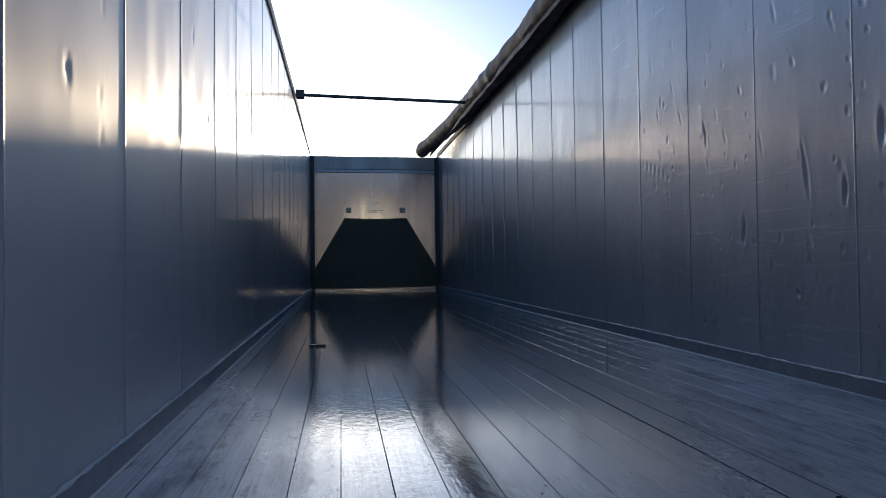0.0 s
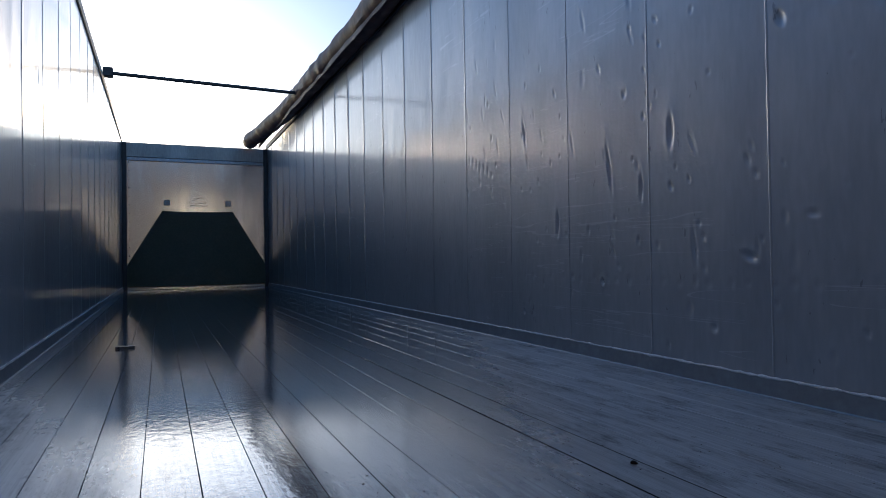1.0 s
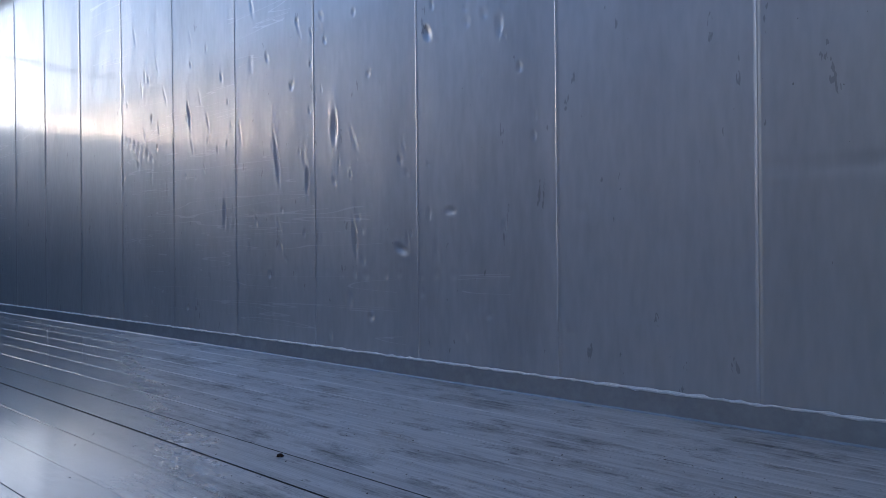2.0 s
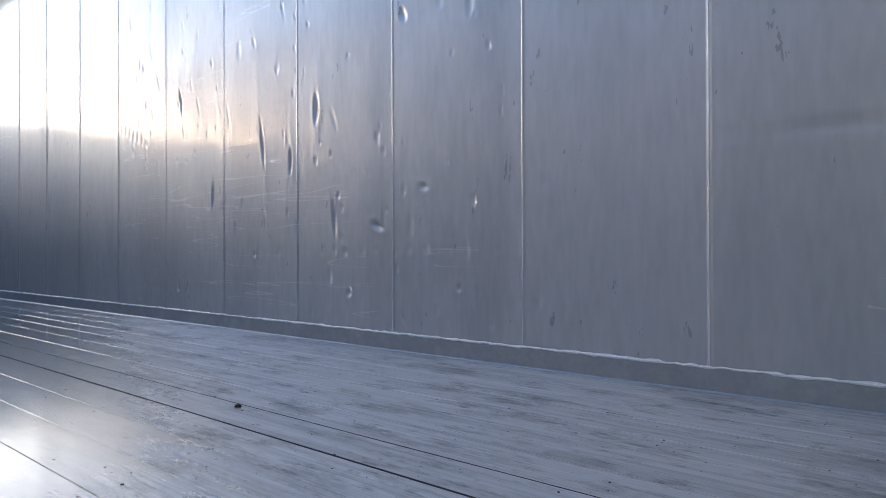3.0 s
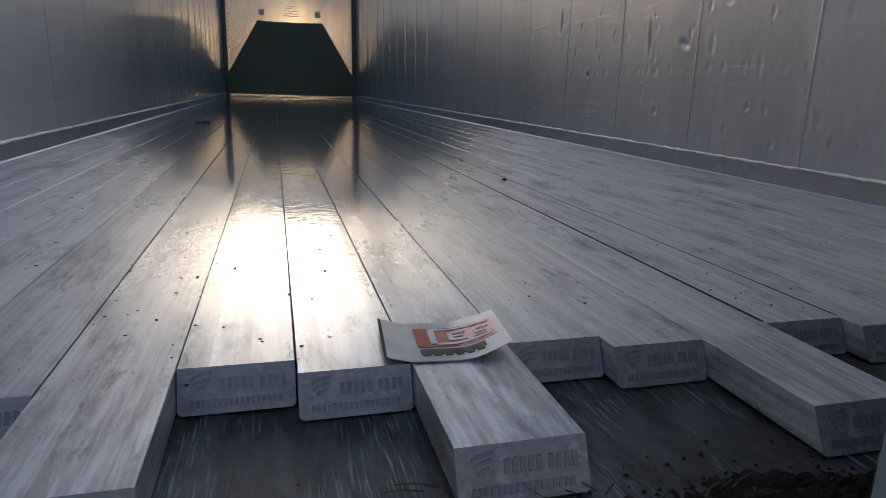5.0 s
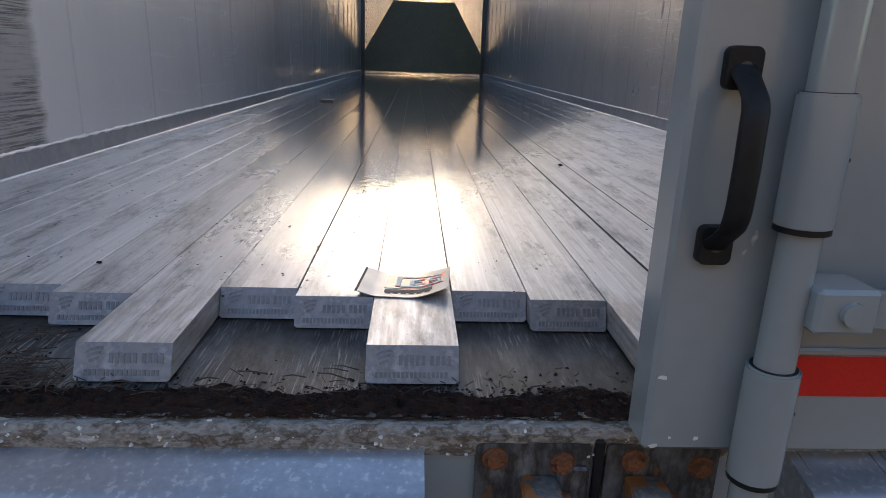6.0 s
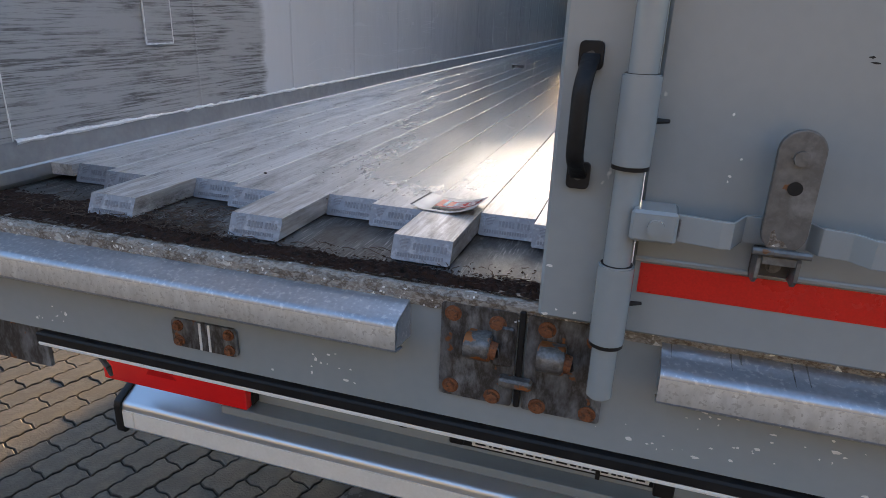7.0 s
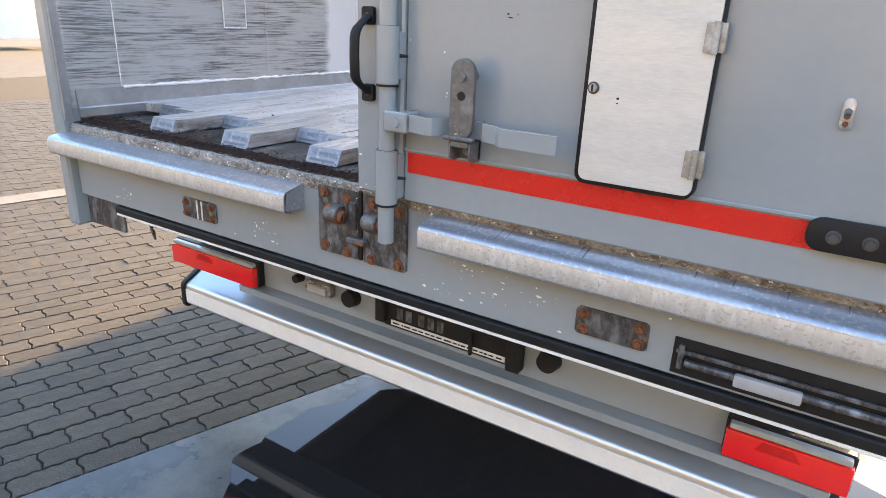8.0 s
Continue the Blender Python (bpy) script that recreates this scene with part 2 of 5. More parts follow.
def slat_material():
    """Bare aluminium planks: brushed along their length, scuffed, stained, and wet along the middle."""
    m = bpy.data.materials.new("worn_aluminium_plank")
    m.use_nodes = True
    n, l = m.node_tree.nodes, m.node_tree.links
    p = n["Principled BSDF"]
    geo = n.new("ShaderNodeNewGeometry")
    def noise_at(scale, stretch, detail=5, rough=0.6):
        mp = n.new("ShaderNodeMapping")
        mp.inputs["Scale"].default_value = stretch
        l.new(geo.outputs["Position"], mp.inputs["Vector"])
        t = n.new("ShaderNodeTexNoise")
        t.inputs["Scale"].default_value, t.inputs["Detail"].default_value, t.inputs["Roughness"].default_value = scale, detail, rough
        l.new(mp.outputs[0], t.inputs["Vector"])
        return t.outputs["Fac"]
    def ranged(value, a, b, c, d):
        r = n.new("ShaderNodeMapRange")
        for k, v in zip(("From Min", "From Max", "To Min", "To Max"), (a, b, c, d)):
            r.inputs[k].default_value = v
        l.new(value, r.inputs["Value"])
        return r.outputs[0]
    def maths(op, a, b):
        k = n.new("ShaderNodeMath")
        k.operation = op
        for i, v in enumerate((a, b)):
            if isinstance(v, (int, float)):
                k.inputs[i].default_value = v
            else:
                l.new(v, k.inputs[i])
        return k.outputs[0]
    streak = noise_at(55, (1, 0.02, 1), 6)
    stain = noise_at(4.0, (2.0, 0.55, 1), 8, 0.78)
    smear = noise_at(7, (2.6, 0.16, 1), 6, 0.7)
    oi = n.new("ShaderNodeObjectInfo")
    ramp = n.new("ShaderNodeValToRGB")
    e = ramp.color_ramp.elements
    e[0].position, e[0].color = 0.25, (0.36, 0.36, 0.365, 1)
    e[1].position, e[1].color = 0.72, (0.78, 0.78, 0.78, 1)
    k = e.new(0.5)
    k.color = (0.62, 0.62, 0.625, 1)
    grain = noise_at(210, (1, 0.006, 1), 3)
    tone = maths("ADD", maths("ADD", maths("MULTIPLY", streak, 0.5), maths("MULTIPLY", grain, 0.55)), maths("ADD", maths("MULTIPLY", smear, 0.4), maths("SUBTRACT", maths("MULTIPLY", oi.outputs["Random"], 0.12), 0.27)))
    l.new(tone, ramp.inputs[0])
    dark = n.new("ShaderNodeMix")
    dark.data_type = "RGBA"
    l.new(maths("MULTIPLY", ranged(stain, 0.50, 0.66, 0.0, 0.9), ranged(streak, 0.38, 0.58, 0.25, 1.0)), dark.inputs["Factor"])
    l.new(ramp.outputs[0], dark.inputs[6])
    dark.inputs[7].default_value = (0.13, 0.125, 0.12, 1)
    # small smudges dragged along the grain, brown stains and specks
    last = dark.outputs[2]
    smudge = maths("MULTIPLY", ranged(noise_at(11, (1.5, 0.5, 1), 9, 0.8), 0.54, 0.62, 0.0, 0.75), ranged(noise_at(120, (1, 0.10, 1), 4), 0.40, 0.58, 0.15, 1.0))
    brown = maths("MULTIPLY", ranged(noise_at(5.5, (2.4, 0.4, 1), 9, 0.78), 0.57, 0.66, 0.0, 0.6), ranged(noise_at(70, (1, 0.25, 1), 5), 0.4, 0.6, 0.2, 1.0))
    trodden = n.new("ShaderNodeSeparateXYZ")
    l.new(geo.outputs["Position"], trodden.inputs[0])
    ends = maths("MULTIPLY", ranged(maths("ADD", trodden.outputs["Y"], maths("MULTIPLY", noise_at(9, (2, 0.6, 1), 4), 0.35)), 0.58, 0.40, 0.0, 0.5), ranged(noise_at(60, (1, 0.12, 1), 5), 0.42, 0.60, 0.0, 1.0))
    speck = ranged(noise_at(95, (1, 0.8, 1), 2), 0.725, 0.75, 0.0, 0.85)
    for amount, tone in ((smudge, (0.15, 0.15, 0.155, 1)), (brown, (0.22, 0.175, 0.13, 1)), (ends, (0.20, 0.165, 0.13, 1)), (speck, (0.06, 0.055, 0.05, 1))):
        mx = n.new("ShaderNodeMix")
        mx.data_type = "RGBA"
        l.new(amount, mx.inputs["Factor"])
        l.new(last, mx.inputs[6])
        mx.inputs[7].default_value = tone
        last = mx.outputs[2]
    p.inputs["Metallic"].default_value = 0.5
    sep = n.new("ShaderNodeSeparateXYZ")
    l.new(geo.outputs["Position"], sep.inputs[0])
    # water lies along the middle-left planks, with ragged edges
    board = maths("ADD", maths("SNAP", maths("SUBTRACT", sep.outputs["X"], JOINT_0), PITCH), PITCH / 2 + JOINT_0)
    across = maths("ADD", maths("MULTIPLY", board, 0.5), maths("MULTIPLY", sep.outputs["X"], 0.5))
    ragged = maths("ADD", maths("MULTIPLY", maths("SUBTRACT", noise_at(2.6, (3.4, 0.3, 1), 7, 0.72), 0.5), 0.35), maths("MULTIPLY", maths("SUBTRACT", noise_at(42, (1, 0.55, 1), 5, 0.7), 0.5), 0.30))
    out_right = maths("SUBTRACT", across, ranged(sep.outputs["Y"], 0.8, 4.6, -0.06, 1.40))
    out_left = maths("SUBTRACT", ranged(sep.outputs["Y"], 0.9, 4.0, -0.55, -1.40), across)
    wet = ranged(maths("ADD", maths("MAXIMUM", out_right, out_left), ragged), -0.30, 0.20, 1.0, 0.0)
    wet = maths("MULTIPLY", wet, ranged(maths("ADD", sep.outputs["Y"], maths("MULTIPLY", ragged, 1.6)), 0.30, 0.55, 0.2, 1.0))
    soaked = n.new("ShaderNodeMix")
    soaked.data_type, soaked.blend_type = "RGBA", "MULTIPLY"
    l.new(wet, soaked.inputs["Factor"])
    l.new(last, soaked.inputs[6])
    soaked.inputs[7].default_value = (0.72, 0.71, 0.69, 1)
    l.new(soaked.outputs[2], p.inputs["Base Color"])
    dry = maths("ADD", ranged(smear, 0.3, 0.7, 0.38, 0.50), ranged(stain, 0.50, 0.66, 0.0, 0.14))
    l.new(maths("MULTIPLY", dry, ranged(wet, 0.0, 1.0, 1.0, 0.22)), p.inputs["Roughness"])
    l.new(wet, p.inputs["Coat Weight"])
    l.new(ranged(noise_at(24, (1, 0.4, 1), 4), 0.35, 0.65, 0.02, 0.06), p.inputs["Coat Roughness"])
    p.inputs["Coat IOR"].default_value = 1.42
    for height, strength, socket in ((maths("ADD", streak, maths("MULTIPLY", wet, maths("MULTIPLY", noise_at(38, (1, 0.7, 1), 3, 0.6), 4.0))), 0.055, "Normal"), (maths("ADD", maths("MULTIPLY", noise_at(38, (1, 0.7, 1), 3, 0.6), 9.0), streak), 0.045, "Coat Normal")):
        b = n.new("ShaderNodeBump")
        b.inputs["Strength"].default_value, b.inputs["Distance"].default_value = strength, 0.002
        l.new(height, b.inputs["Height"])
        l.new(b.outputs[0], p.inputs[socket])
    return m


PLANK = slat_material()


def sheet_material():
    """Thin pale plastic sheet that lets a little daylight through."""
    m = material("pale_front_sheet", (0.80, 0.79, 0.77), 0.20, 0.85, ((0.70, 0.69, 0.67), (0.86, 0.85, 0.83)), 5, (1, 1, 0.14), 0.06, 40, 0.06)
    n, l = m.node_tree.nodes, m.node_tree.links
    t = n.new("ShaderNodeBsdfTranslucent")
    t.inputs["Color"].default_value = (0.85, 0.56, 0.25, 1)
    mix = n.new("ShaderNodeMixShader")
    mix.inputs["Fac"].default_value = 0.06
    l.new(n["Principled BSDF"].outputs[0], mix.inputs[1])
    l.new(t.outputs[0], mix.inputs[2])
    l.new(mix.outputs[0], n["Material Output"].inputs["Surface"])
    return m


SHEET = sheet_material()


def scored_lit_material():
    """The same wall sheet where loading has scored it: dark level scratches up to a ragged upright edge, with
    brightness towards the rear painted in.
    """
    m = PANEL.copy()
    m.name = "scored_lit_aluminium_sheet"
    n, l = m.node_tree.nodes, m.node_tree.links
    p = n["Principled BSDF"]
    old = p.inputs["Base Color"].links[0].from_socket
    geo = n.new("ShaderNodeNewGeometry")
    def lines(scale, stretch, a, b):
        mp = n.new("ShaderNodeMapping")
        mp.inputs["Scale"].default_value = stretch
        l.new(geo.outputs["Position"], mp.inputs["Vector"])
        t = n.new("ShaderNodeTexNoise")
        t.inputs["Scale"].default_value, t.inputs["Detail"].default_value, t.inputs["Roughness"].default_value = scale, 7, 0.7
        l.new(mp.outputs[0], t.inputs["Vector"])
        r = n.new("ShaderNodeMapRange")
        r.inputs["From Min"].default_value, r.inputs["From Max"].default_value = a, b
        l.new(t.outputs["Fac"], r.inputs["Value"])
        return r.outputs[0]
    fine = lines(105, (1, 0.05, 1.7), 0.47, 0.57)
    broad = lines(4.2, (1, 0.6, 2.0), 0.38, 0.54)
    k = n.new("ShaderNodeMath")
    k.operation = "MULTIPLY"
    l.new(fine, k.inputs[0]), l.new(broad, k.inputs[1])
    edge = lines(5, (1, 0.3, 2.5), 0.0, 1.0)
    sep = n.new("ShaderNodeSeparateXYZ")
    l.new(geo.outputs["Position"], sep.inputs[0])
    e = n.new("ShaderNodeMath")
    e.operation, e.inputs[1].default_value = "MULTIPLY_ADD", 0.12
    l.new(edge, e.inputs[0]), l.new(sep.outputs["Y"], e.inputs[2])
    cut = n.new("ShaderNodeMapRange")
    for name, v in (("From Min", 1.36), ("From Max", 1.40), ("To Min", 1.0), ("To Max", 0.0)):
        cut.inputs[name].default_value = v
    l.new(e.outputs[0], cut.inputs["Value"])
    k2 = n.new("ShaderNodeMath")
    k2.operation = "MULTIPLY"
    l.new(k.outputs[0], k2.inputs[0]), l.new(cut.outputs[0], k2.inputs[1])
    mix = n.new("ShaderNodeMix")
    mix.data_type = "RGBA"
    low = n.new("ShaderNodeMapRange")
    for name, v in (("From Min", 0.55), ("From Max", 0.80), ("To Min", 0.75), ("To Max", 0.5)):
        low.inputs[name].default_value = v
    l.new(sep.outputs["Z"], low.inputs["Value"])
    k3 = n.new("ShaderNodeMath")
    k3.operation = "MULTIPLY"
    l.new(k2.outputs[0], k3.inputs[0]), l.new(low.outputs[0], k3.inputs[1])
    l.new(k3.outputs[0], mix.inputs["Factor"])
    l.new(old, mix.inputs[6])
    mix.inputs[7].default_value = (0.050, 0.042, 0.036, 1)
    # brightness of the left wall put into its colour, fading out further in
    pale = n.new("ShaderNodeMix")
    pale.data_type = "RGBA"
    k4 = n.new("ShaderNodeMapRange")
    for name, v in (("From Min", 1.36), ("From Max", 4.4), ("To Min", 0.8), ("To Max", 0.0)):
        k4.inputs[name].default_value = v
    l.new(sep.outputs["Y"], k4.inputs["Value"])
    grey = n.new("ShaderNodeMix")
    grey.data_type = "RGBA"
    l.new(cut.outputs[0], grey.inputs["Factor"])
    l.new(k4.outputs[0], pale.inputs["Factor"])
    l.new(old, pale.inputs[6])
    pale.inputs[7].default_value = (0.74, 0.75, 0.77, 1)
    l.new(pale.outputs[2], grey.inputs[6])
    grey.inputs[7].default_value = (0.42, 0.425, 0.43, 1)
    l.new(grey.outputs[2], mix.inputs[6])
    # less metal and coat towards the rear end to look lit, bright further in
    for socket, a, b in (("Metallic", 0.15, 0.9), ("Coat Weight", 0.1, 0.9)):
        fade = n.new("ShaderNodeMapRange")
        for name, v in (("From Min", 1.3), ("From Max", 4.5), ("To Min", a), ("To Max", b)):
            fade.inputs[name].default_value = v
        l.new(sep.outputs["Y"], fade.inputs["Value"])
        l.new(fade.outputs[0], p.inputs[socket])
    l.new(mix.outputs[2], p.inputs["Base Color"])
    r = n.new("ShaderNodeMapRange")
    r.inputs["To Min"].default_value, r.inputs["To Max"].default_value = 0.48, 0.50
    l.new(cut.outputs[0], r.inputs["Value"])
    l.new(r.outputs[0], p.inputs["Roughness"])
    return m


SCORED_LIT = scored_lit_material()


# ---- shape helpers ----
def box(x0, x1, y0, y1, z0, z1, bevel=0.0, segments=1, bm=None):
    out = bm or bmesh.new()
    made = bmesh.new() if bevel else out
    v = [made.verts.new((x, y, z)) for x in (x0, x1) for y in (y0, y1) for z in (z0, z1)]
    for f in ((0, 1, 3, 2), (4, 6, 7, 5), (0, 4, 5, 1), (2, 3, 7, 6), (0, 2, 6, 4), (1, 5, 7, 3)):
        made.faces.new([v[i] for i in f])
    if bevel:
        bmesh.ops.bevel(made, geom=made.edges[:], offset=bevel, segments=segments, affect="EDGES", profile=0.6)
        if bm is None:
            out.free()
            return made
        add(out, made)
    return out


def add(bm, other):
    """Puts another bmesh into bm."""
    me = bpy.data.meshes.new("join")
    other.to_mesh(me)
    other.free()
    bm.from_mesh(me)
    bpy.data.meshes.remove(me)
    return bm


def rod(p0, p1, r, sides=16, r1=None, bm=None, bevel=0.0):
    """A round bar from p0 to p1."""
    out = bm or bmesh.new()
    a, b = Vector(p0), Vector(p1)
    m = Matrix.Translation((a + b) / 2) @ (b - a).to_track_quat("Z", "Y").to_matrix().to_4x4()
    tmp = bmesh.new()
    bmesh.ops.create_cone(tmp, cap_ends=True, segments=sides, radius1=r, radius2=r if r1 is None else r1, depth=(b - a).length, matrix=m)
    if bevel:
        rim = [e for e in tmp.edges if any(len(f.verts) > 4 for f in e.link_faces)]
        bmesh.ops.bevel(tmp, geom=rim, offset=bevel, segments=2, affect="EDGES")
    return add(out, tmp)


def prism(points, axis, a, b, bevel=0.0, bm=None):
    """A closed outline drawn across the axis, drawn out from a to b."""
    out = bm or bmesh.new()
    tmp = bmesh.new()
    def at(p, s):
        return {"x": (s, p[0], p[1]), "y": (p[0], s, p[1]), "z": (p[0], p[1], s)}[axis]
    lo, hi = [tmp.verts.new(at(p, a)) for p in points], [tmp.verts.new(at(p, b)) for p in points]
    k = len(points)
    tmp.faces.new(lo), tmp.faces.new(hi)
    for i in range(k):
        tmp.faces.new((lo[i], lo[(i + 1) % k], hi[(i + 1) % k], hi[i]))
    bmesh.ops.recalc_face_normals(tmp, faces=tmp.faces[:])
    if bevel:
        bmesh.ops.bevel(tmp, geom=tmp.edges[:], offset=bevel, segments=2, affect="EDGES", profile=0.6)
    return add(out, tmp)


def rounded(w, h, r, cx=0.0, cy=0.0, steps=5):
    """The outline of a rounded rectangle."""
    pts = []
    for sx, sy, a0 in ((1, 1, 0), (-1, 1, 90), (-1, -1, 180), (1, -1, 270)):
        for i in range(steps + 1):
            a = radians(a0 + 90 * i / steps)
            pts.append((cx + sx * (w / 2 - r) + r * math.cos(a), cy + sy * (h / 2 - r) + r * math.sin(a)))
    return pts


def smooth(me, angle=35):
    for f in me.polygons:
        f.use_smooth = True
    me.set_sharp_from_angle(angle=radians(angle))


def mesh_of(name, bm, mat, soft=True):
    bmesh.ops.recalc_face_normals(bm, faces=bm.faces[:])
    me = bpy.data.meshes.new(name)
    bm.to_mesh(me)
    bm.free()
    me.materials.append(mat)
    if soft:
        smooth(me)
    return me


def part(name, bm, mat, parent=None, label=""):
    ob = new(name, mesh_of(name, bm, mat))
    if parent:
        ob.parent = parent
    return tagged(ob, label)


def crisp(ob, axis=1):
    """Keeps the broad faces of a flat plate flat, so that only its rounded edges are shaded round."""
    for f in ob.data.polygons:
        if axis is None or abs(f.normal[axis]) > 0.99:
            f.use_smooth = False
    return ob


def thing(name, label, category, at=(0, 0, 0), group="", kind=""):
    ob = new(name)
    ob.empty_display_size = 0.05
    ob.matrix_basis = pose(*at)
    ob.matrix_world = ob.matrix_basis
    return tagged(ob, label, category, group, kind)


def sit(ob):
    """Keeps a part that was drawn in world places where it is, under a moved parent."""
    ob.matrix_parent_inverse = ob.parent.matrix_basis.inverted()
    return ob


def placed(sx, dx, dy, sz, dz):
    """Stretches and shifts by which a part drawn on the shop drawing's grid takes its true place."""
    return Matrix(((sx, 0, 0, dx), (0, 1, 0, dy), (0, 0, sz, dz), (0, 0, 0, 1)))


BEAM, DOOR, UNDER = placed(1.058, -0.040, 0, 1.0, 0.004), placed(1.033, -0.029, 0, 1.04, 0.004), placed(1.0, 0, -0.026, 1.0, -0.045)


def rear(ob, m=BEAM):
    """Puts a part of the rear end in its true place, under its thing."""
    ob.data.transform(m)
    return sit(ob) if ob.parent.type == "EMPTY" else ob


# ---- measures of the trailer ----
W, FRONT, TOP, GROUND = 1.24, 12.8, 2.60, -1.20
SEAMS = {1: [0.163 + 0.577 * i for i in range(22)], -1: [0.205, *(0.92 + 0.617 * i for i in range(20))]}


# ---- ground ----
def paver_outline(w=0.209, h=0.104):
    """An interlocking paver: a long block whose sides step in a shallow zigzag."""
    z = 0.0062
    pts = []
    for i in range(9):
        pts.append((-w / 2 + w * i / 8, -h / 2 + (z if i % 2 else -z) * (0.5 if i in (0, 8) else 0.6)))
    pts += [(w / 2 + z, -h / 6), (w / 2 - z, h / 6)]
    for i in range(9):
        pts.append((w / 2 - w * i / 8, h / 2 + (z if i % 2 else -z) * (0.5 if i in (0, 8) else 0.6)))
    pts += [(-w / 2 - z, h / 6), (-w / 2 + z, -h / 6)]
    return pts


ground = tagged(new("ground", mesh_of("ground", box(-400, 400, -300, 600, GROUND - 0.6, GROUND - 0.008), JOINT)), "block-paved yard with dark sandy joints", "ground", kind="structure")

slab_outline = [(-2.830, -6.0), (-0.830, 0.0), (-0.164, 2.0), (3.0, 1.9), (3.4, -6.0)]
slab = tagged(new("pavement", mesh_of("pavement", prism(slab_outline, "z", GROUND - 0.1, GROUND + 0.002), SLAB)), "smooth wet concrete strip in the paved yard", "pavement", kind="structure")


def puddle():
    """A shallow sheet of rain water with an uneven shore."""
    pts = []
    for i in range(260):
        a = 2 * math.pi * i / 260
        k = 1 + sum(w * noise.noise((math.cos(a) * q, math.sin(a) * q, 1)) for w, q in ((0.10, 1.5), (0.04, 5), (0.012, 15), (0.004, 40)))
        pts.append((0.60 + 1.14 * k * math.cos(a) + 0.22 * k * math.sin(a), 0.46 + 0.92 * k * math.sin(a)))
    return tagged(new("water", mesh_of("water", prism(pts, "z", GROUND - 0.004, GROUND + 0.0035), WATER)), "dark rain puddle on the concrete", "puddle", kind="structure")


puddle()


# Unseen wall added behind the camera; its dark face cuts light from the rear.
tagged(new("wall_back", mesh_of("wall_back", box(-40, 40, -15.4, -15.0, GROUND - 0.1, GROUND + 9.0), SCREEN_WALL)), "unseen plain dark wall added across the yard to cut rear light", "wall", kind="structure")
strip = prism([(-6.4, -6.0), (-6.15, -6.0), (-3.05, 7.4), (-3.3, 7.4)], "z", GROUND - 0.05, GROUND + 0.006)
tagged(new("kerb", mesh_of("kerb", strip, KERB)), "pale concrete drain strip in the paving", "kerb", kind="structure")
tagged(new("road", mesh_of("road", box(-300, -14.0, -200, 400, GROUND - 0.2, GROUND - 0.005), ASPHALT)), "dark asphalt road beyond the paving", "road", kind="structure")


def paver_mesh(name):
    bm = prism([(x, y) for x, y in paver_outline()], "z", -0.06, 0.0)
    top = [e for e in bm.edges if all(v.co.z > -0.001 for v in e.verts)]
    bmesh.ops.bevel(bm, geom=top, offset=0.0028, segments=1, affect="EDGES")
    return mesh_of(name, bm, PAVER, False)


PAVER_MESH = paver_mesh("paver")
TURN = radians(71.6)
def paver_places():
    """Rows of pavers along the edge of the slab, each row shifted by half a block."""
    for j in range(0, 95):
        for i in range(-12, 55):
            u, v = (i + 0.5 * (j % 2)) * 0.215, 0.060 + j * 0.110
            yield -0.830 + u * math.cos(TURN) - v * math.sin(TURN), u * math.sin(TURN) + v * math.cos(TURN)
rest = bmesh.new()
near = 0
for x, y in paver_places():
    lift = random.uniform(-0.002, 0.002)
    m = Matrix.Translation((x, y, GROUND + lift)) @ Matrix.Rotation(TURN, 4, "Z")
    if x > -2.5 and -0.5 < y < 1.7 and near < 300:
        near += 1
        ob = new("paver", PAVER_MESH)
        ob.parent = ground
        ob.matrix_basis = m
    else:
        k = len(rest.verts)
        tmp = [(px, py) for px, py in paver_outline()]
        ring = [rest.verts.new(m @ Vector((px, py, 0))) for px, py in tmp]
        low = [rest.verts.new(m @ Vector((px * 1.0, py * 1.0, -0.014))) for px, py in tmp]
        rest.faces.new(ring)
        for i in range(len(ring)):
            rest.faces.new((ring[i], low[i], low[(i + 1) % len(low)], ring[(i + 1) % len(ring)]))
far_pavers = tagged(part("far_pavers", rest, PAVER, ground), "grey-brown interlocking concrete pavers", kind="stuff")


# ---- floor of moving planks ----
floor = tagged(new("floor", mesh_of("floor", box(-W, W, 0.012, FRONT, -0.075, -0.046), MAT)), "worn bare aluminium plank floor, wet along the middle", "floor", kind="structure")


def plank_mesh(y0, name):
    """One hollow-looking plank: ribbed top, undercut sides, end cut at a slant."""
    w = PITCH / 2 - 0.0008
    outline = [(-w, -0.0006), (-w + 0.0006, 0.0), (w - 0.0006, 0.0), (w, -0.0006), (w, -0.040), (w - 0.004, -0.043), (-w + 0.004, -0.043), (-w, -0.040)]
    bm = prism(outline, "y", y0, FRONT - 0.04)
    for v in bm.verts:
        if v.co.y < y0 + 0.01:
            v.co.y -= 0.020 * (-v.co.z / 0.043)
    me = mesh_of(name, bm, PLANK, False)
    me.materials.append(CAST)
    for f in me.polygons:
        if f.normal.y < -0.5:
            f.material_index = 1
    return me


LONG, SHORT, SHORTER = plank_mesh(0.103, "plank"), plank_mesh(0.270, "plank"), plank_mesh(0.302, "plank")
planks = []
for k in range(20):
    ob = new("plank", (SHORTER, SHORT, LONG)[k % 3])
    ob.parent = floor
    ob.location = (JOINT_0 + PITCH * (k + 0.5) + random.uniform(-0.0003, 0.0003), 0, random.uniform(-0.0005, 0.0005))
    ob.rotation_euler = (0, random.uniform(-0.0025, 0.0025), 0)
    planks.append(ob)


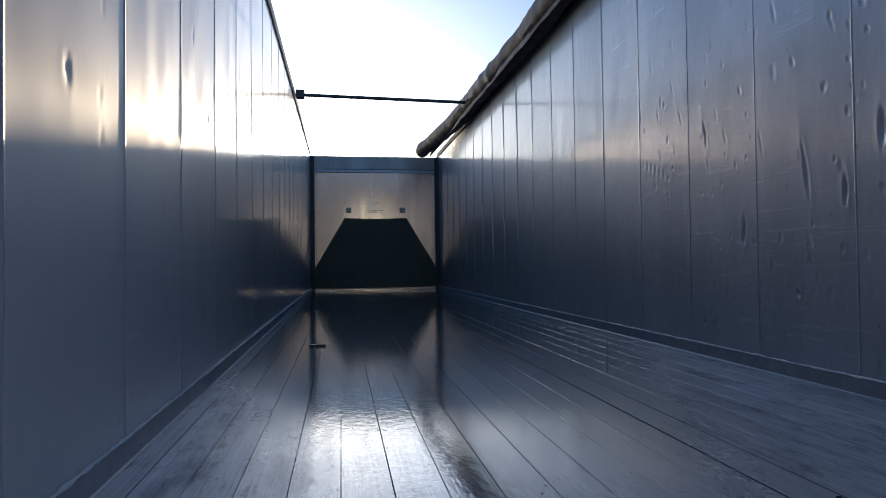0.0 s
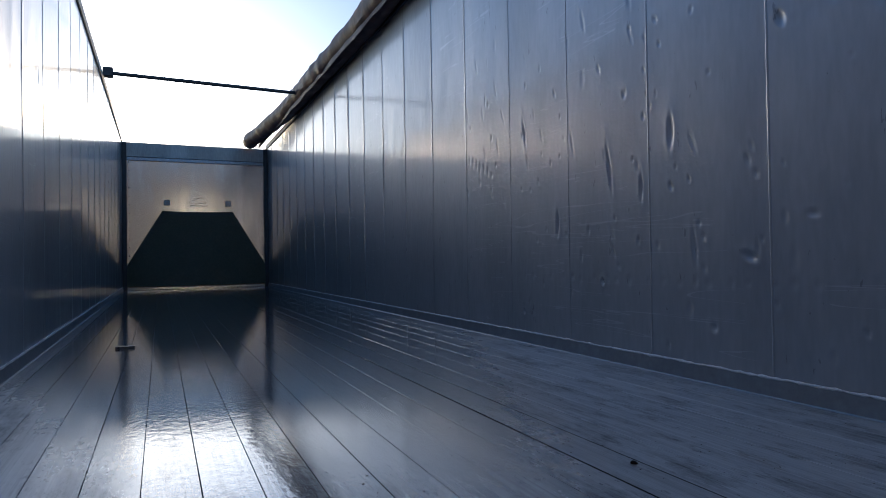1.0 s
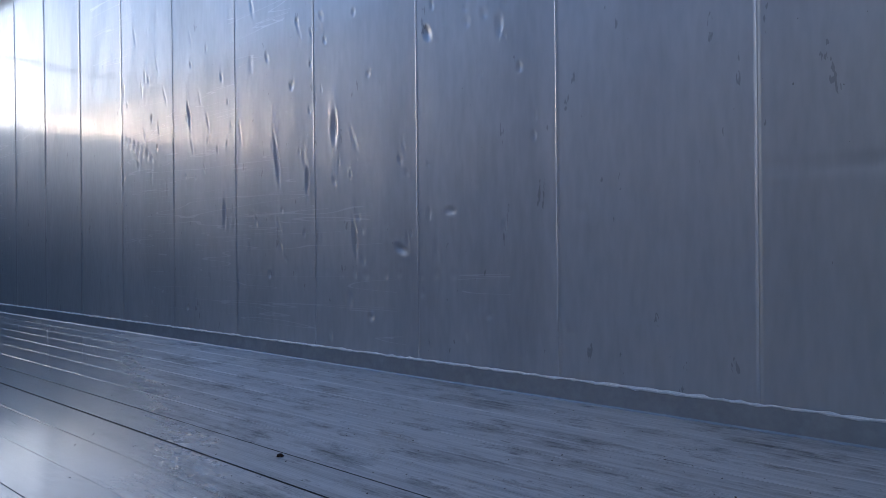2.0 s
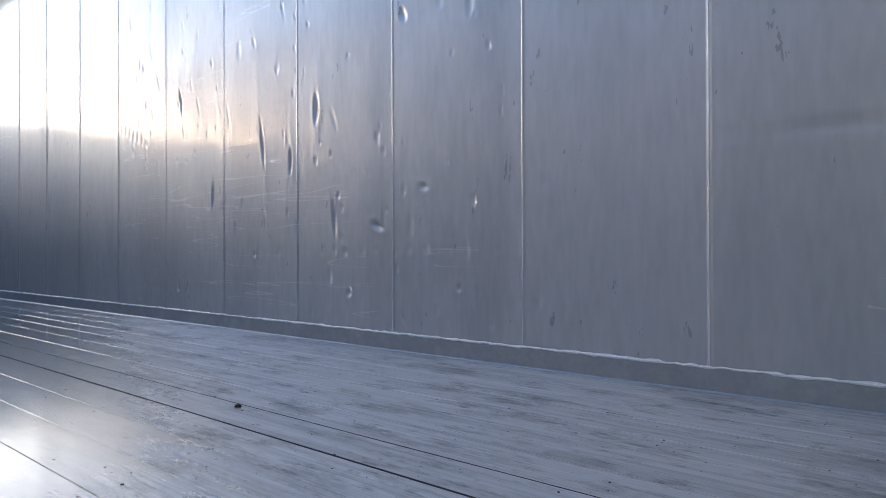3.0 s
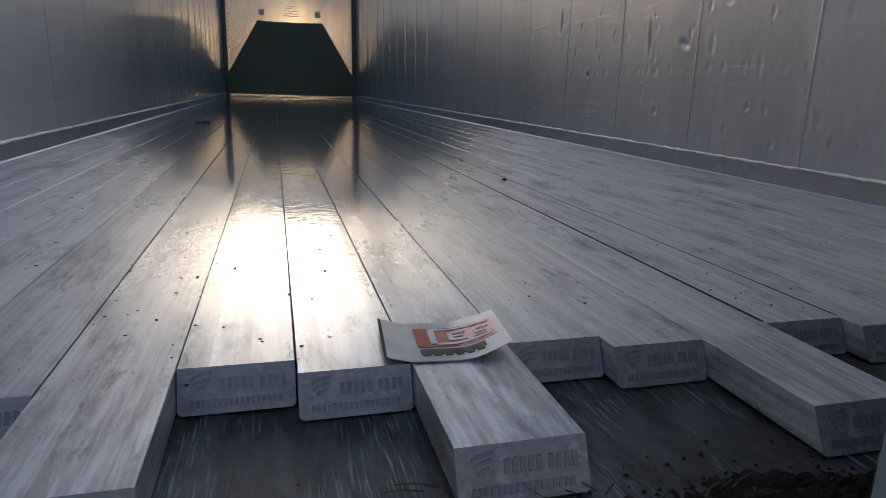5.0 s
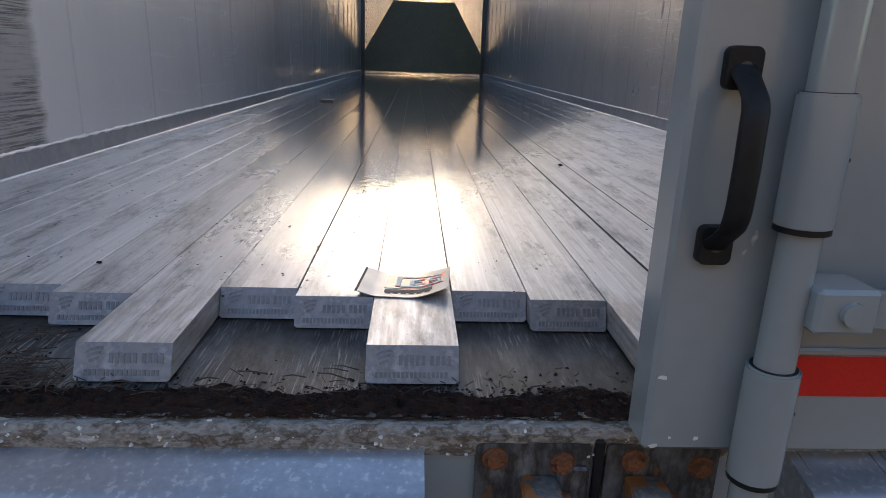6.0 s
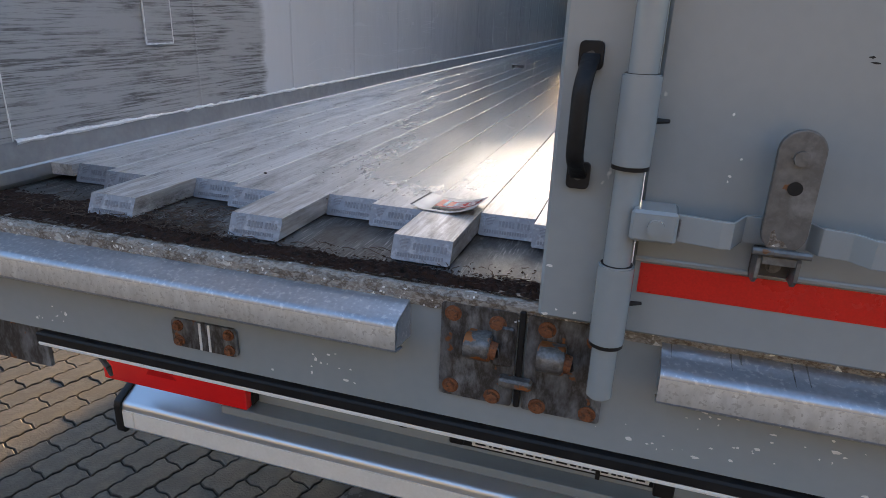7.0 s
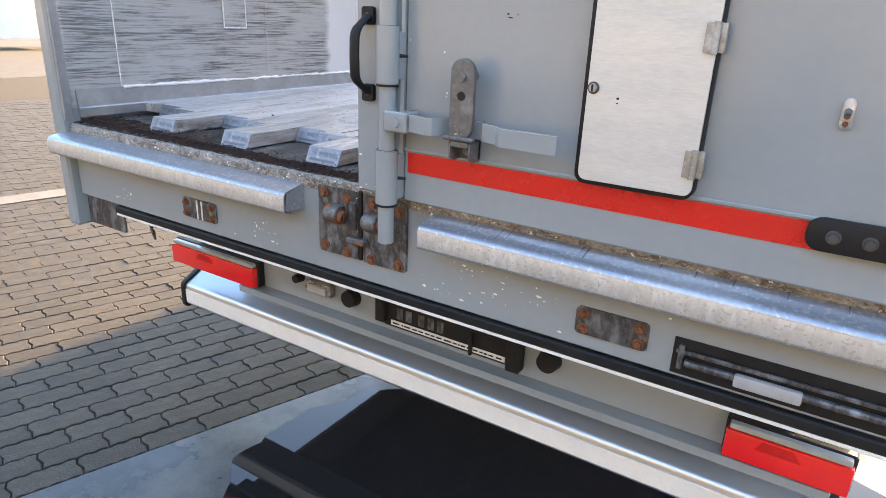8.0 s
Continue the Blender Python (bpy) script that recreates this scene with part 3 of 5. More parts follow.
grime = bmesh.new()
for k in range(21):
    w = {12: 0.0026, 13: 0.0016}.get(k, 0.0008)
    x = JOINT_0 + PITCH * k
    box(x - w, x + w, 0.31, FRONT - 0.04, -0.012, 0.0003 if k in (12, 13) else -0.0025, bm=grime)
part("joint_grime", grime, GRIME, floor, "black dirt packed in the plank joints")


def end_mark(parent, y0):
    """Raised maker's marks on a plank's slanted end, as plain bars."""
    bm = bmesh.new()
    tilt = lambda z: y0 + 0.020 * z / 0.043
    curve = [(-0.045 + 0.0022 * j + 0.002 * i, -0.0425 + 0.0022 * j + 0.002 * i, -0.0075 - 0.0052 * i - 0.0042 * (1 - j / 8) ** 2, -0.0045 - 0.0052 * i - 0.0042 * (1 - j / 8) ** 2) for i in range(3) for j in range(9 - 2 * i)]
    words = [(-0.017 + 0.0071 * i + 0.004 * (i > 4), -0.0122 + 0.0071 * i + 0.004 * (i > 4), -0.0225, -0.0115) for i in range(9)]
    line = [(-0.046 + 0.0054 * i, -0.0422 + 0.0054 * i, -0.0365, -0.0300) for i in range(17)]
    for x0, x1, z0, z1 in curve + words + line:
        v = [bm.verts.new((x, tilt(z) - h, z)) for x in (x0, x1) for z in (z0, z1) for h in (0.0, 0.0009)]
        for f in ((1, 3, 7, 5), (0, 1, 5, 4), (2, 6, 7, 3), (0, 2, 3, 1), (4, 5, 7, 6)):
            bm.faces.new([v[k] for k in f])
    return mesh_of("end_mark", bm, CASTMARK, False)


MARKS = [end_mark(None, y) for y in (0.302, 0.270, 0.103)]
for k, ob in enumerate(planks):
    m = new("end_mark", MARKS[k % 3])
    m.parent = ob


# ---- side walls ----
def dent(p, q, cy, cz, ry, rz, depth, lean=0.0):
    """How deep a knock lies at (p, q): a pit with a soft raised rim."""
    dy, dz = p - cy - lean * (q - cz), q - cz
    d = (dy / ry) ** 2 + (dz / rz) ** 2
    return depth * (math.exp(-d ** 1.3) - 0.35 * math.exp(-d / 2.6)) if d < 14 else 0.0


KNOCKS = [(2.309, 0.98, 0.020, 0.075, 0.011, 0.0), (2.195, 0.515, 0.016, 0.085, 0.008, 0.1), (1.943, 0.473, 0.034, 0.022, 0.010, 0.9),
          (3.11, 0.657, 0.018, 0.07, 0.010, 0.0), (2.694, 0.88, 0.016, 0.12, 0.008, 0.15), (2.485, 0.776, 0.014, 0.07, 0.009, 0.0),
          (3.429, 1.178, 0.015, 0.08, 0.009, 0.2), (1.806, 1.259, 0.022, 0.03, 0.008, 0.3), (1.706, 0.607, 0.03, 0.014, 0.006, 0.4),
          (0.66, 0.675, 0.05, 0.02, 0.004, 0.0), (2.752, 0.363, 0.014, 0.016, 0.020, 0.0), (3.454, 0.176, 0.012, 0.014, 0.022, 0.0),
          (2.107, 0.21, 0.02, 0.02, 0.010, 0.0), (1.547, 0.244, 0.014, 0.014, 0.008, 0.0), (1.23, 0.217, 0.018, 0.02, 0.010, 0.0)]
dice = random.Random(5)
MORE = [(dice.uniform(1.2, 12.5), dice.uniform(0.1, 2.5), dice.uniform(0.007, 0.016), dice.uniform(0.010, 0.05), dice.uniform(0.002, 0.005), dice.uniform(0.0, 0.4)) for _ in range(200)]
MORE += [(dice.uniform(1.2, 5.5), dice.uniform(0.1, 1.7), dice.uniform(0.007, 0.012), dice.uniform(0.009, 0.022), dice.uniform(0.003, 0.006), dice.uniform(-0.1, 0.4)) for _ in range(110)]
MORE += [(dice.uniform(1.9, 5.0), dice.uniform(0.3, 2.0), dice.uniform(0.007, 0.010), dice.uniform(0.03, 0.06), dice.uniform(0.002, 0.004), dice.uniform(0.15, 0.4)) for _ in range(22)]
MORE += [(2.5 - 0.088 * i + dice.uniform(-0.02, 0.02), 0.375 + dice.uniform(-0.008, 0.008), dice.uniform(0.010, 0.018), dice.uniform(0.012, 0.022), dice.uniform(0.001, 0.0035), 0.0) for i in range(-14, 14)]
MORE += [(3.9 + 0.05 * i, 1.02 + 0.02 * i, 0.012, 0.03, 0.004, 0.1) for i in range(6)]
MORE += [(1.80 - 0.075 * i + dice.uniform(-0.02, 0.02), 1.235 + 0.012 * i, 0.015, 0.018, dice.uniform(0.001, 0.004), 0.2) for i in range(12)]
LEFT_KNOCKS = [(1.45, 0.505, 0.30, 0.010, 0.004, 0.0), (2.1, 0.525, 0.35, 0.010, 0.004, 0.0), (2.9, 0.56, 0.40, 0.010, 0.004, 0.0)] + [(dice.uniform(1.2, 12.5), dice.uniform(0.1, 2.5), dice.uniform(0.008, 0.016), dice.uniform(0.010, 0.045), dice.uniform(0.0015, 0.004), dice.uniform(-0.2, 0.3)) for _ in range(190)]
KNOCKS = [(y + 0.035, z, a * 0.75, b * 0.8, d * 1.15, lean) for y, z, a, b, d, lean in KNOCKS]
CREASES = [(1.22, 0.632, 0.16, 0.008, 0.0016, 0.0), (0.45, 0.665, 0.20, 0.018, 0.005, 0.0), (0.85, 0.42, 0.07, 0.018, 0.003, 0.0)]


def wall_panel(side, y0, y1, marks):
    """A sheet of wall lining with folded edges and its knocks beaten into it."""
    fine = 0.006 if 1.0 < y0 < 4.2 and side > 0 else 0.012 if y0 < 4.2 else (0.02 if y0 < 6 else 0.045)
    ny = max(int((y1 - y0) / fine), 4)
    low = int(1.5 / (fine * 1.5))
    heights = [1.5 * j / low for j in range(low)] + [1.5 + (TOP - 1.5) * j / int(1.1 / (fine * 3)) for j in range(int(1.1 / (fine * 3)) + 1)]
    nz = len(heights) - 1
    bm = bmesh.new()
    close = [k for k in marks if y0 - 0.1 < k[0] < y1 + 0.1]
    grid = []
    along = [y0, y0 + 0.0022, y0 + 0.0042, *(y0 + (y1 - y0) * i / ny for i in range(1, ny)), y1 - 0.0042, y1 - 0.0022, y1]
    ny = len(along) - 1
    for i, y in enumerate(along):
        col = []
        for j in range(nz + 1):
            z = heights[j]
            d = 0.0035 * noise.noise((y * 1.6, z * 0.8, side * 7.0)) + 0.0012 * noise.noise((y * 7, z * 3, side * 3.0))
            for k in close:
                if abs(z - k[1]) < k[3] * 4:
                    d += dent(y, z, *k)
            if i in (0, 1, ny - 1, ny):
                d -= 0.0018
            col.append(bm.verts.new((side * (W + d), y, z)))
        grid.append(col)
    for i in range(ny):
        for j in range(nz):
            bm.faces.new((grid[i][j], grid[i + 1][j], grid[i + 1][j + 1], grid[i][j + 1]))
    me = bpy.data.meshes.new("panel")
    bm.to_mesh(me)
    bm.free()
    me.materials.append(SCORED_LIT if side < 0 and y0 < 4.4 else PANEL)
    smooth(me, 50)
    return me


def side_wall(name, side, marks, label):
    shell = tagged(new(name, mesh_of(name, box(min(side * 1.255, side * 1.285), max(side * 1.255, side * 1.285), 0.0, FRONT + 0.06, -0.30, TOP), PAINT)), label, "wall", kind="structure")
    ends = [0.012, *SEAMS[side], FRONT]
    for a, b in zip(ends, ends[1:]):
        if b - a > 0.03:
            ob = new("panel", wall_panel(side, a + 0.0003, b - 0.0003, marks))
            ob.parent = shell
    part("joint_backing", box(min(side * 1.2485, side * 1.2545), max(side * 1.2485, side * 1.2545), 0.012, FRONT, 0.0, TOP), SKIRT, shell)
    part("top_rail", box(min(side * 1.225, side * 1.30), max(side * 1.225, side * 1.30), 0.0, FRONT + 0.06, TOP + 0.001, TOP + 0.09, 0.008), DARKSTEEL, shell)
    return shell


wall_right = side_wall("wall_right", 1, KNOCKS + MORE + CREASES, "dented grey aluminium panel wall with vertical seams")
wall_left = side_wall("wall_left", -1, LEFT_KNOCKS, "dented grey aluminium panel wall, scuffed towards its end")


def skirting(side):
    """The angle strip along the foot of a wall, with a rough weld along its upper edge."""
    pts = [(side * 1.2385, 0.063), (side * 1.233, 0.064), (side * 1.2255, 0.004), (side * 1.221, -0.0005), (side * 1.221, -0.03), (side * 1.2385, -0.03)]
    ob = tagged(new("baseboard", mesh_of("baseboard", prism(pts, "y", 0.03, FRONT - 0.002), SKIRT)), "narrow grey metal skirting with a white weld bead", "skirting", kind="structure")
    bm = bmesh.new()
    rnd = random.Random(3 + side)
    y, prev = 0.205, None
    while y < FRONT - 0.05:
        r = rnd.uniform(0.0016, 0.0046) * (1.4 if side > 0 else 1.7)
        c = Vector((side * (1.2335 + rnd.uniform(-0.001, 0.001)), y, (0.0645 if side > 0 else 0.0625) + rnd.uniform(-0.0015, 0.0015)))
        ring = [bm.verts.new(c + Vector((side * r * math.cos(a), 0, r * math.sin(a)))) for a in (radians(60 * i) for i in range(6))]
        if prev:
            for i in range(6):
                bm.faces.new((prev[i], prev[(i + 1) % 6], ring[(i + 1) % 6], ring[i]))
        prev = ring
        y += rnd.uniform(0.012, 0.03) if y < 6 else 0.1
    part("weld_bead", bm, WELD, ob, "rough pale weld bead")
    x0, x1 = (-1.2206, JOINT_0 - 0.002) if side < 0 else (JOINT_0 + 20 * PITCH + 0.002, 1.2206)
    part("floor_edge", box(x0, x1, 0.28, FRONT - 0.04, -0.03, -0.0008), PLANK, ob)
    return ob


skirting(1), skirting(-1)


def uneven_bead(p0, p1, r, seed, up=(1, 0, 0)):
    """A rough weld bead from p0 to p1."""
    rnd = random.Random(seed)
    a, b = Vector(p0), Vector(p1)
    n = max(int((b - a).length / 0.012), 3)
    side = (b - a).normalized().cross(Vector(up)).normalized()
    bm, prev = bmesh.new(), None
    for i in range(n + 1):
        c, q = a.lerp(b, i / n), r * rnd.uniform(0.6, 1.3)
        ring = [bm.verts.new(c + q * (Vector(up) * math.cos(t) + side * math.sin(t))) for t in (radians(60 * k) for k in range(6))]
        if prev:
            for k in range(6):
                bm.faces.new((prev[k], prev[(k + 1) % 6], ring[(k + 1) % 6], ring[k]))
        prev = ring
    return bm


part("weld_seam", uneven_bead((-1.238, 0.203, 0.03), (-1.238, 0.203, TOP), 0.0018, 4), WELD, wall_left)
part("lock_pocket", box(-1.243, -1.232, 0.686, 0.803, 0.274, 0.66, 0.003), SCORED_LIT, wall_left, "welded cover plate on the wall")
for ends in (((-1.233, 0.686, 0.274), (-1.233, 0.686, 0.66)), ((-1.233, 0.803, 0.274), (-1.233, 0.803, 0.66)), ((-1.233, 0.686, 0.274), (-1.233, 0.803, 0.274))):
    part("weld_seam", uneven_bead(*ends, 0.0025, 8), WELD, wall_left)


# ---- front wall ----
def front_wall():
    wall = tagged(new("wall_front", mesh_of("wall_front", box(-1.285, 1.285, FRONT + 0.02, FRONT + 0.06, -0.3, 0.04), PAINT)), "weathered sheet-metal front wall with rivets and a dark tarpaulin", "wall", kind="structure")
    for x0, x1 in ((-1.23, -0.5785), (-0.5775, -0.0005), (0.0005, 0.5775), (0.5785, 1.23)):
        part("sheet", box(x0, x1, FRONT + 0.004, FRONT + 0.010, 0.04, 2.35), SHEET, wall)
    for x in (-0.578, 0.0, 0.578):
        part("stiffener", box(x - 0.03, x + 0.03, FRONT + 0.0105, FRONT + 0.045, 0.05, 2.34), DARKSTEEL, wall)
    for s in (-1, 1):
        part("corner_post", box(min(s * 1.165, s * 1.238), max(s * 1.165, s * 1.238), FRONT - 0.05, FRONT + 0.02, 0.0, TOP, 0.006), DARKSTEEL, wall)
        part("corner_angle", box(min(s * 1.2385, s * 1.2548), max(s * 1.2385, s * 1.2548), FRONT + 0.0005, FRONT + 0.055, 0.0, TOP), DARKSTEEL, wall)
        for i in range(14):
            part("rivet", rod((s * 1.13, FRONT + 0.001, 0.45 + 0.15 * i), (s * 1.13, FRONT - 0.008, 0.45 + 0.15 * i), 0.012, 8), DARKSTEEL, wall)
        part("bracket", box(s * 0.52 - 0.05, s * 0.52 + 0.05, FRONT - 0.03, FRONT, 1.50, 1.60, 0.004), BULK, wall)
    for i in range(5):
        half = 0.07 + 0.02 * i
        part("crease", uneven_bead((-half + 0.02, FRONT + 0.003, 1.50 + 0.045 * (4 - i) + 0.01), (half + 0.02, FRONT + 0.003, 1.50 + 0.045 * (4 - i)), 0.005, 20 + i, (0, -1, 0)), BULK, wall)
    part("rail", box(-1.16, 1.16, FRONT - 0.03, FRONT + 0.02, 2.285, 2.34, 0.006), GALV, wall)
    part("header", box(-1.238, 1.238, FRONT - 0.02, FRONT + 0.06, 2.345, TOP, 0.01), BULK, wall)
    part("sill", box(-1.16, 1.16, FRONT - 0.06, FRONT, 0.0, 0.045, 0.006), GALV, wall)
    return wall


front_wall()


def tarp_curtain():
    """The dark sheet hung on the front wall: straight top, slanted sides, bulging towards its foot."""
    bm = bmesh.new()
    n, rows = 40, 26
    grid = []
    for j in range(rows + 1):
        t = j / rows
        z = 1.40 - 1.345 * t
        half = 0.60 + 0.57 * min(t / 0.72, 1.0)
        line = []
        for i in range(n + 1):
            s = -1 + 2 * i / n
            x = s * half
            y = FRONT - 0.035 - 0.14 * t * t * (1 - 0.5 * s * s) - 0.02 * noise.noise((x * 2.2, z * 1.5, 4.0))
            line.append(bm.verts.new((x, y, z - 0.012 * (1 - s * s) * (1 - t))))
        grid.append(line)
    for j in range(rows):
        for i in range(n):
            bm.faces.new((grid[j][i], grid[j][i + 1], grid[j + 1][i + 1], grid[j + 1][i]))
    bmesh.ops.solidify(bm, geom=bm.faces[:], thickness=0.006)
    ob = new("tarpaulin_sheet", mesh_of("tarpaulin_sheet", bm, TARP))
    return tagged(ob, "dark green tarpaulin sheet hung on the front wall", "tarpaulin")


tarp_curtain()


def tarp_roll():
    """The cover rolled up along the top of one wall, sagging inwards in places."""
    bm = bmesh.new()
    prev, sides = None, 22
    for i in range(301):
        y = 0.2 + 12.5 * i / 300
        r = 0.125 + 0.018 * noise.noise((y * 0.9, 0, 0)) + 0.012 * noise.noise((y * 5, 3, 0))
        sag = min(max((y - 9.2) / 3.2, 0), 1) ** 1.6
        cx = 1.13 - 0.22 * sag + 0.03 * noise.noise((y * 0.7, 8, 0))
        cz = 2.72 + 0.03 * noise.noise((y * 0.5, 5, 0))
        ring = []
        for k in range(sides):
            a = 2 * math.pi * k / sides
            rr = r * (1 + 0.10 * noise.noise((y * 3, math.cos(a) * 2, math.sin(a) * 2)) + 0.04 * noise.noise((y * 9, math.cos(a) * 3, math.sin(a) * 3)))
            ring.append(bm.verts.new((cx + rr * math.cos(a), y, cz + rr * math.sin(a) * 1.05)))
        if prev:
            for k in range(sides):
                bm.faces.new((prev[k], prev[(k + 1) % sides], ring[(k + 1) % sides], ring[k]))
        else:
            bm.faces.new(ring)
        prev = ring
    bm.faces.new(prev)
    roll = thing("rolled_tarpaulin", "brown tarpaulin cover rolled up on the wall top", "tarpaulin", (1.13, 6.4, 2.60))
    sit(part("roll", bm, ROLL, roll))
    hem, last = bmesh.new(), None
    for i in range(241):
        y = 0.3 + 12.3 * i / 240
        x = 1.06 + 0.012 * noise.noise((y * 2.5, 4, 0))
        drop = 2.575 + 0.022 * noise.noise((y * 2.2, 1, 0)) + 0.010 * noise.noise((y * 8, 6, 0))
        line = [hem.verts.new(p) for p in ((x, y, 2.66), (x - 0.012, y, drop + 0.03), (x - 0.004, y, drop), (x + 0.002, y, drop), (x - 0.006, y, drop + 0.03), (x + 0.006, y, 2.66))]
        if last:
            for k in range(6):
                hem.faces.new((last[k], last[(k + 1) % 6], line[(k + 1) % 6], line[k]))
        last = line
    sit(part("loose_hem", hem, ROLL, roll, "loose wavy hem"))
    return roll


tarp_roll()


def roof_bar():
    bar = thing("roof_bar", "thin dark steel roof bar across the open top", "bar", (0, 8.85, 2.72))
    sit(part("pole", rod((-1.22, 8.85, 2.74), (1.05, 8.85, 2.70), 0.022, 12), DARKSTEEL, bar))
    sit(part("bracket", box(-1.24, -1.13, 8.80, 8.90, 2.69, 2.80, 0.01), DARKSTEEL, bar))
    return bar


roof_bar()


# ---- rear frame ----
def bolt(parent, x, y, z, r=0.011, mat=RUST):
    """A hexagon head on a washer."""
    bm = rod((x, y, z), (x, y - 0.003, z), r * 1.35, 16)
    rod((x, y - 0.003, z), (x, y - 0.010, z), r, 6, r * 0.92, bm)
    return part("bolt", bm, mat, parent)


def paint_chips(parent, places, y, mat, label="", seed=1, m=BEAM):
    """Small ragged spots of bare or primed metal on a painted face."""
    rnd = random.Random(seed)
    for x, z, w, h in places:
        w, h = w * 0.62, h * 0.62
        pts = [(x + w * k * math.cos(a), z + h * k * math.sin(a)) for a, k in ((2 * math.pi * i / 9, rnd.uniform(0.55, 1.1)) for i in range(9))]
        rear(part("paint_chip", prism(pts, "y", y - 0.0006, y + 0.001), mat, parent, label), m)


def rear_sill():
    sill = tagged(new("rear_sill", mesh_of("rear_sill", box(-1.24, 1.24, 0.0, 0.10, -0.305, -0.062, 0.004), PAINT)), "grey painted steel rear beam with chips and scratches", "sill", kind="structure")
    edge = bmesh.new()
    prev, rnd = None, random.Random(9)
    for i in range(170):
        x = -1.24 + 2.48 * i / 169
        a, b = rnd.uniform(-0.002, 0.002), rnd.uniform(-0.0015, 0.0015)
        ring = [edge.verts.new(p) for p in ((x, -0.004 + a, -0.085), (x, -0.006 + a, -0.058 + b), (x, 0.0, -0.050 + b), (x, 0.022 + a, -0.049 + b), (x, 0.024, -0.085))]
        if prev:
            for k in range(5):
                edge.faces.new((prev[k], prev[(k + 1) % 5], ring[(k + 1) % 5], ring[k]))
        prev = ring
    part("worn_edge", edge, CHALK, sill, "flaking pale sill edge")
    flakes = bmesh.new()
    for _ in range(70):
        x, z, w = rnd.uniform(-1.2, 0.1), rnd.choice((-0.083, rnd.uniform(-0.083, -0.06))) + rnd.uniform(-0.002, 0.002), rnd.uniform(0.0008, 0.003)
        pts = [(x + w * rnd.uniform(0.6, 1.3) * math.cos(a), z + 0.7 * w * rnd.uniform(0.5, 1.2) * math.sin(a)) for a in (1.05 * i for i in range(6))]
        prism(pts, "y", -0.0088, -0.006, 0.0, flakes)
    part("paint_flakes", flakes, WHITE, sill, "loose white paint flakes")
    paint_chips(sill, [(0.285, -0.081, 0.006, 0.008), (0.386, -0.194, 0.010, 0.005), (0.483, -0.211, 0.009, 0.003), (0.467, -0.243, 0.008, 0.004), (0.568, -0.220, 0.011, 0.007), (0.284, -0.272, 0.009, 0.006),
                       (0.435, -0.274, 0.006, 0.004), (0.385, -0.282, 0.012, 0.005), (-0.924, -0.279, 0.007, 0.005), (-0.844, -0.256, 0.006, 0.010), (-0.269, -0.241, 0.005, 0.009), (-0.243, -0.226, 0.006, 0.004),
                       (-0.278, -0.273, 0.005, 0.007), (-0.210, -0.274, 0.011, 0.005), (-0.36, -0.285, 0.007, 0.004), (0.62, -0.288, 0.010, 0.005), (0.83, -0.19, 0.007, 0.004)], 0.0, WHITE, "white paint chip", 3)
    near = random.Random(40)
    paint_chips(sill, [(cx + near.gauss(0, 0.035), min(max(cz + near.gauss(0, 0.016), -0.298), -0.165), near.uniform(0.001, 0.005), near.uniform(0.001, 0.004))
                       for cx, cz in ((0.30, -0.27), (0.42, -0.26), (0.56, -0.23), (0.40, -0.20), (-0.25, -0.25), (-0.88, -0.27)) for _ in range(8)], 0.0, WHITE, "white paint chip", 4)
    part("rubber_strip", box(-1.02, 1.24, -0.012, 0.03, -0.331, -0.3065, 0.004), BLACK, sill, "black rubber strip")
    part("lip", box(-1.02, 1.24, -0.009, 0.03, -0.340, -0.332, 0.002), CREAM, sill)
    return sill


rear_sill()


def debris():
    """Wet dirt, straw and twigs caught along the ledge."""
    bm = bmesh.new()
    n, rows = 620, 20
    grid = []
    for i in range(n + 1):
        x = -1.23 + 2.46 * i / n
        line = []
        for j in range(rows + 1):
            t = j / rows
            wide = 0.062 * (1 + 0.45 * noise.noise((x * 9, 0, 0))) + 0.10 * max(0.0, min((-0.62 - x) / 0.3, 1.0)) * (1 + 0.5 * noise.noise((x * 11, 3, 0)))
            y = 0.010 + wide * t + 0.006 * noise.noise((x * 45, t * 3, 8)) * t
            h = 0.006 * math.sin(math.pi * t) * (1 + 0.8 * noise.noise((x * 14, t * 6, 2))) + 0.006 * noise.noise((x * 70, t * 14, 5))
            h += 0.004 * noise.noise((x * 170, t * 34, 9))
            line.append(bm.verts.new((x, y, -0.0465 + max(h, -0.001))))
        grid.append(line)
    for i in range(n):
        for j in range(rows):
            bm.faces.new((grid[i][j], grid[i + 1][j], grid[i + 1][j + 1], grid[i][j + 1]))
    rnd = random.Random(14)
    for _ in range(900):
        x = rnd.uniform(-1.22, 0.16)
        y = 0.03 + abs(rnd.gauss(0, 0.035 if x > -0.62 else 0.09))
        r, a = rnd.uniform(0.0008, 0.0034), rnd.uniform(0, 6)
        c = Vector((x, y, -0.0405 if y < 0.07 else -0.0455))
        ring = [bm.verts.new(c + Vector((r * rnd.uniform(0.7, 1.4) * math.cos(a + k * 1.57), r * rnd.uniform(0.7, 1.4) * math.sin(a + k * 1.57), 0))) for k in range(4)]
        tip = bm.verts.new(c + Vector((0, 0, r * rnd.uniform(0.6, 1.3))))
        for k in range(4):
            bm.faces.new((ring[k], ring[(k + 1) % 4], tip))
    return tagged(new("debris", mesh_of("debris", bm, DIRT)), "dark wet dirt and straw along the ledge", "dirt", kind="stuff")


debris()


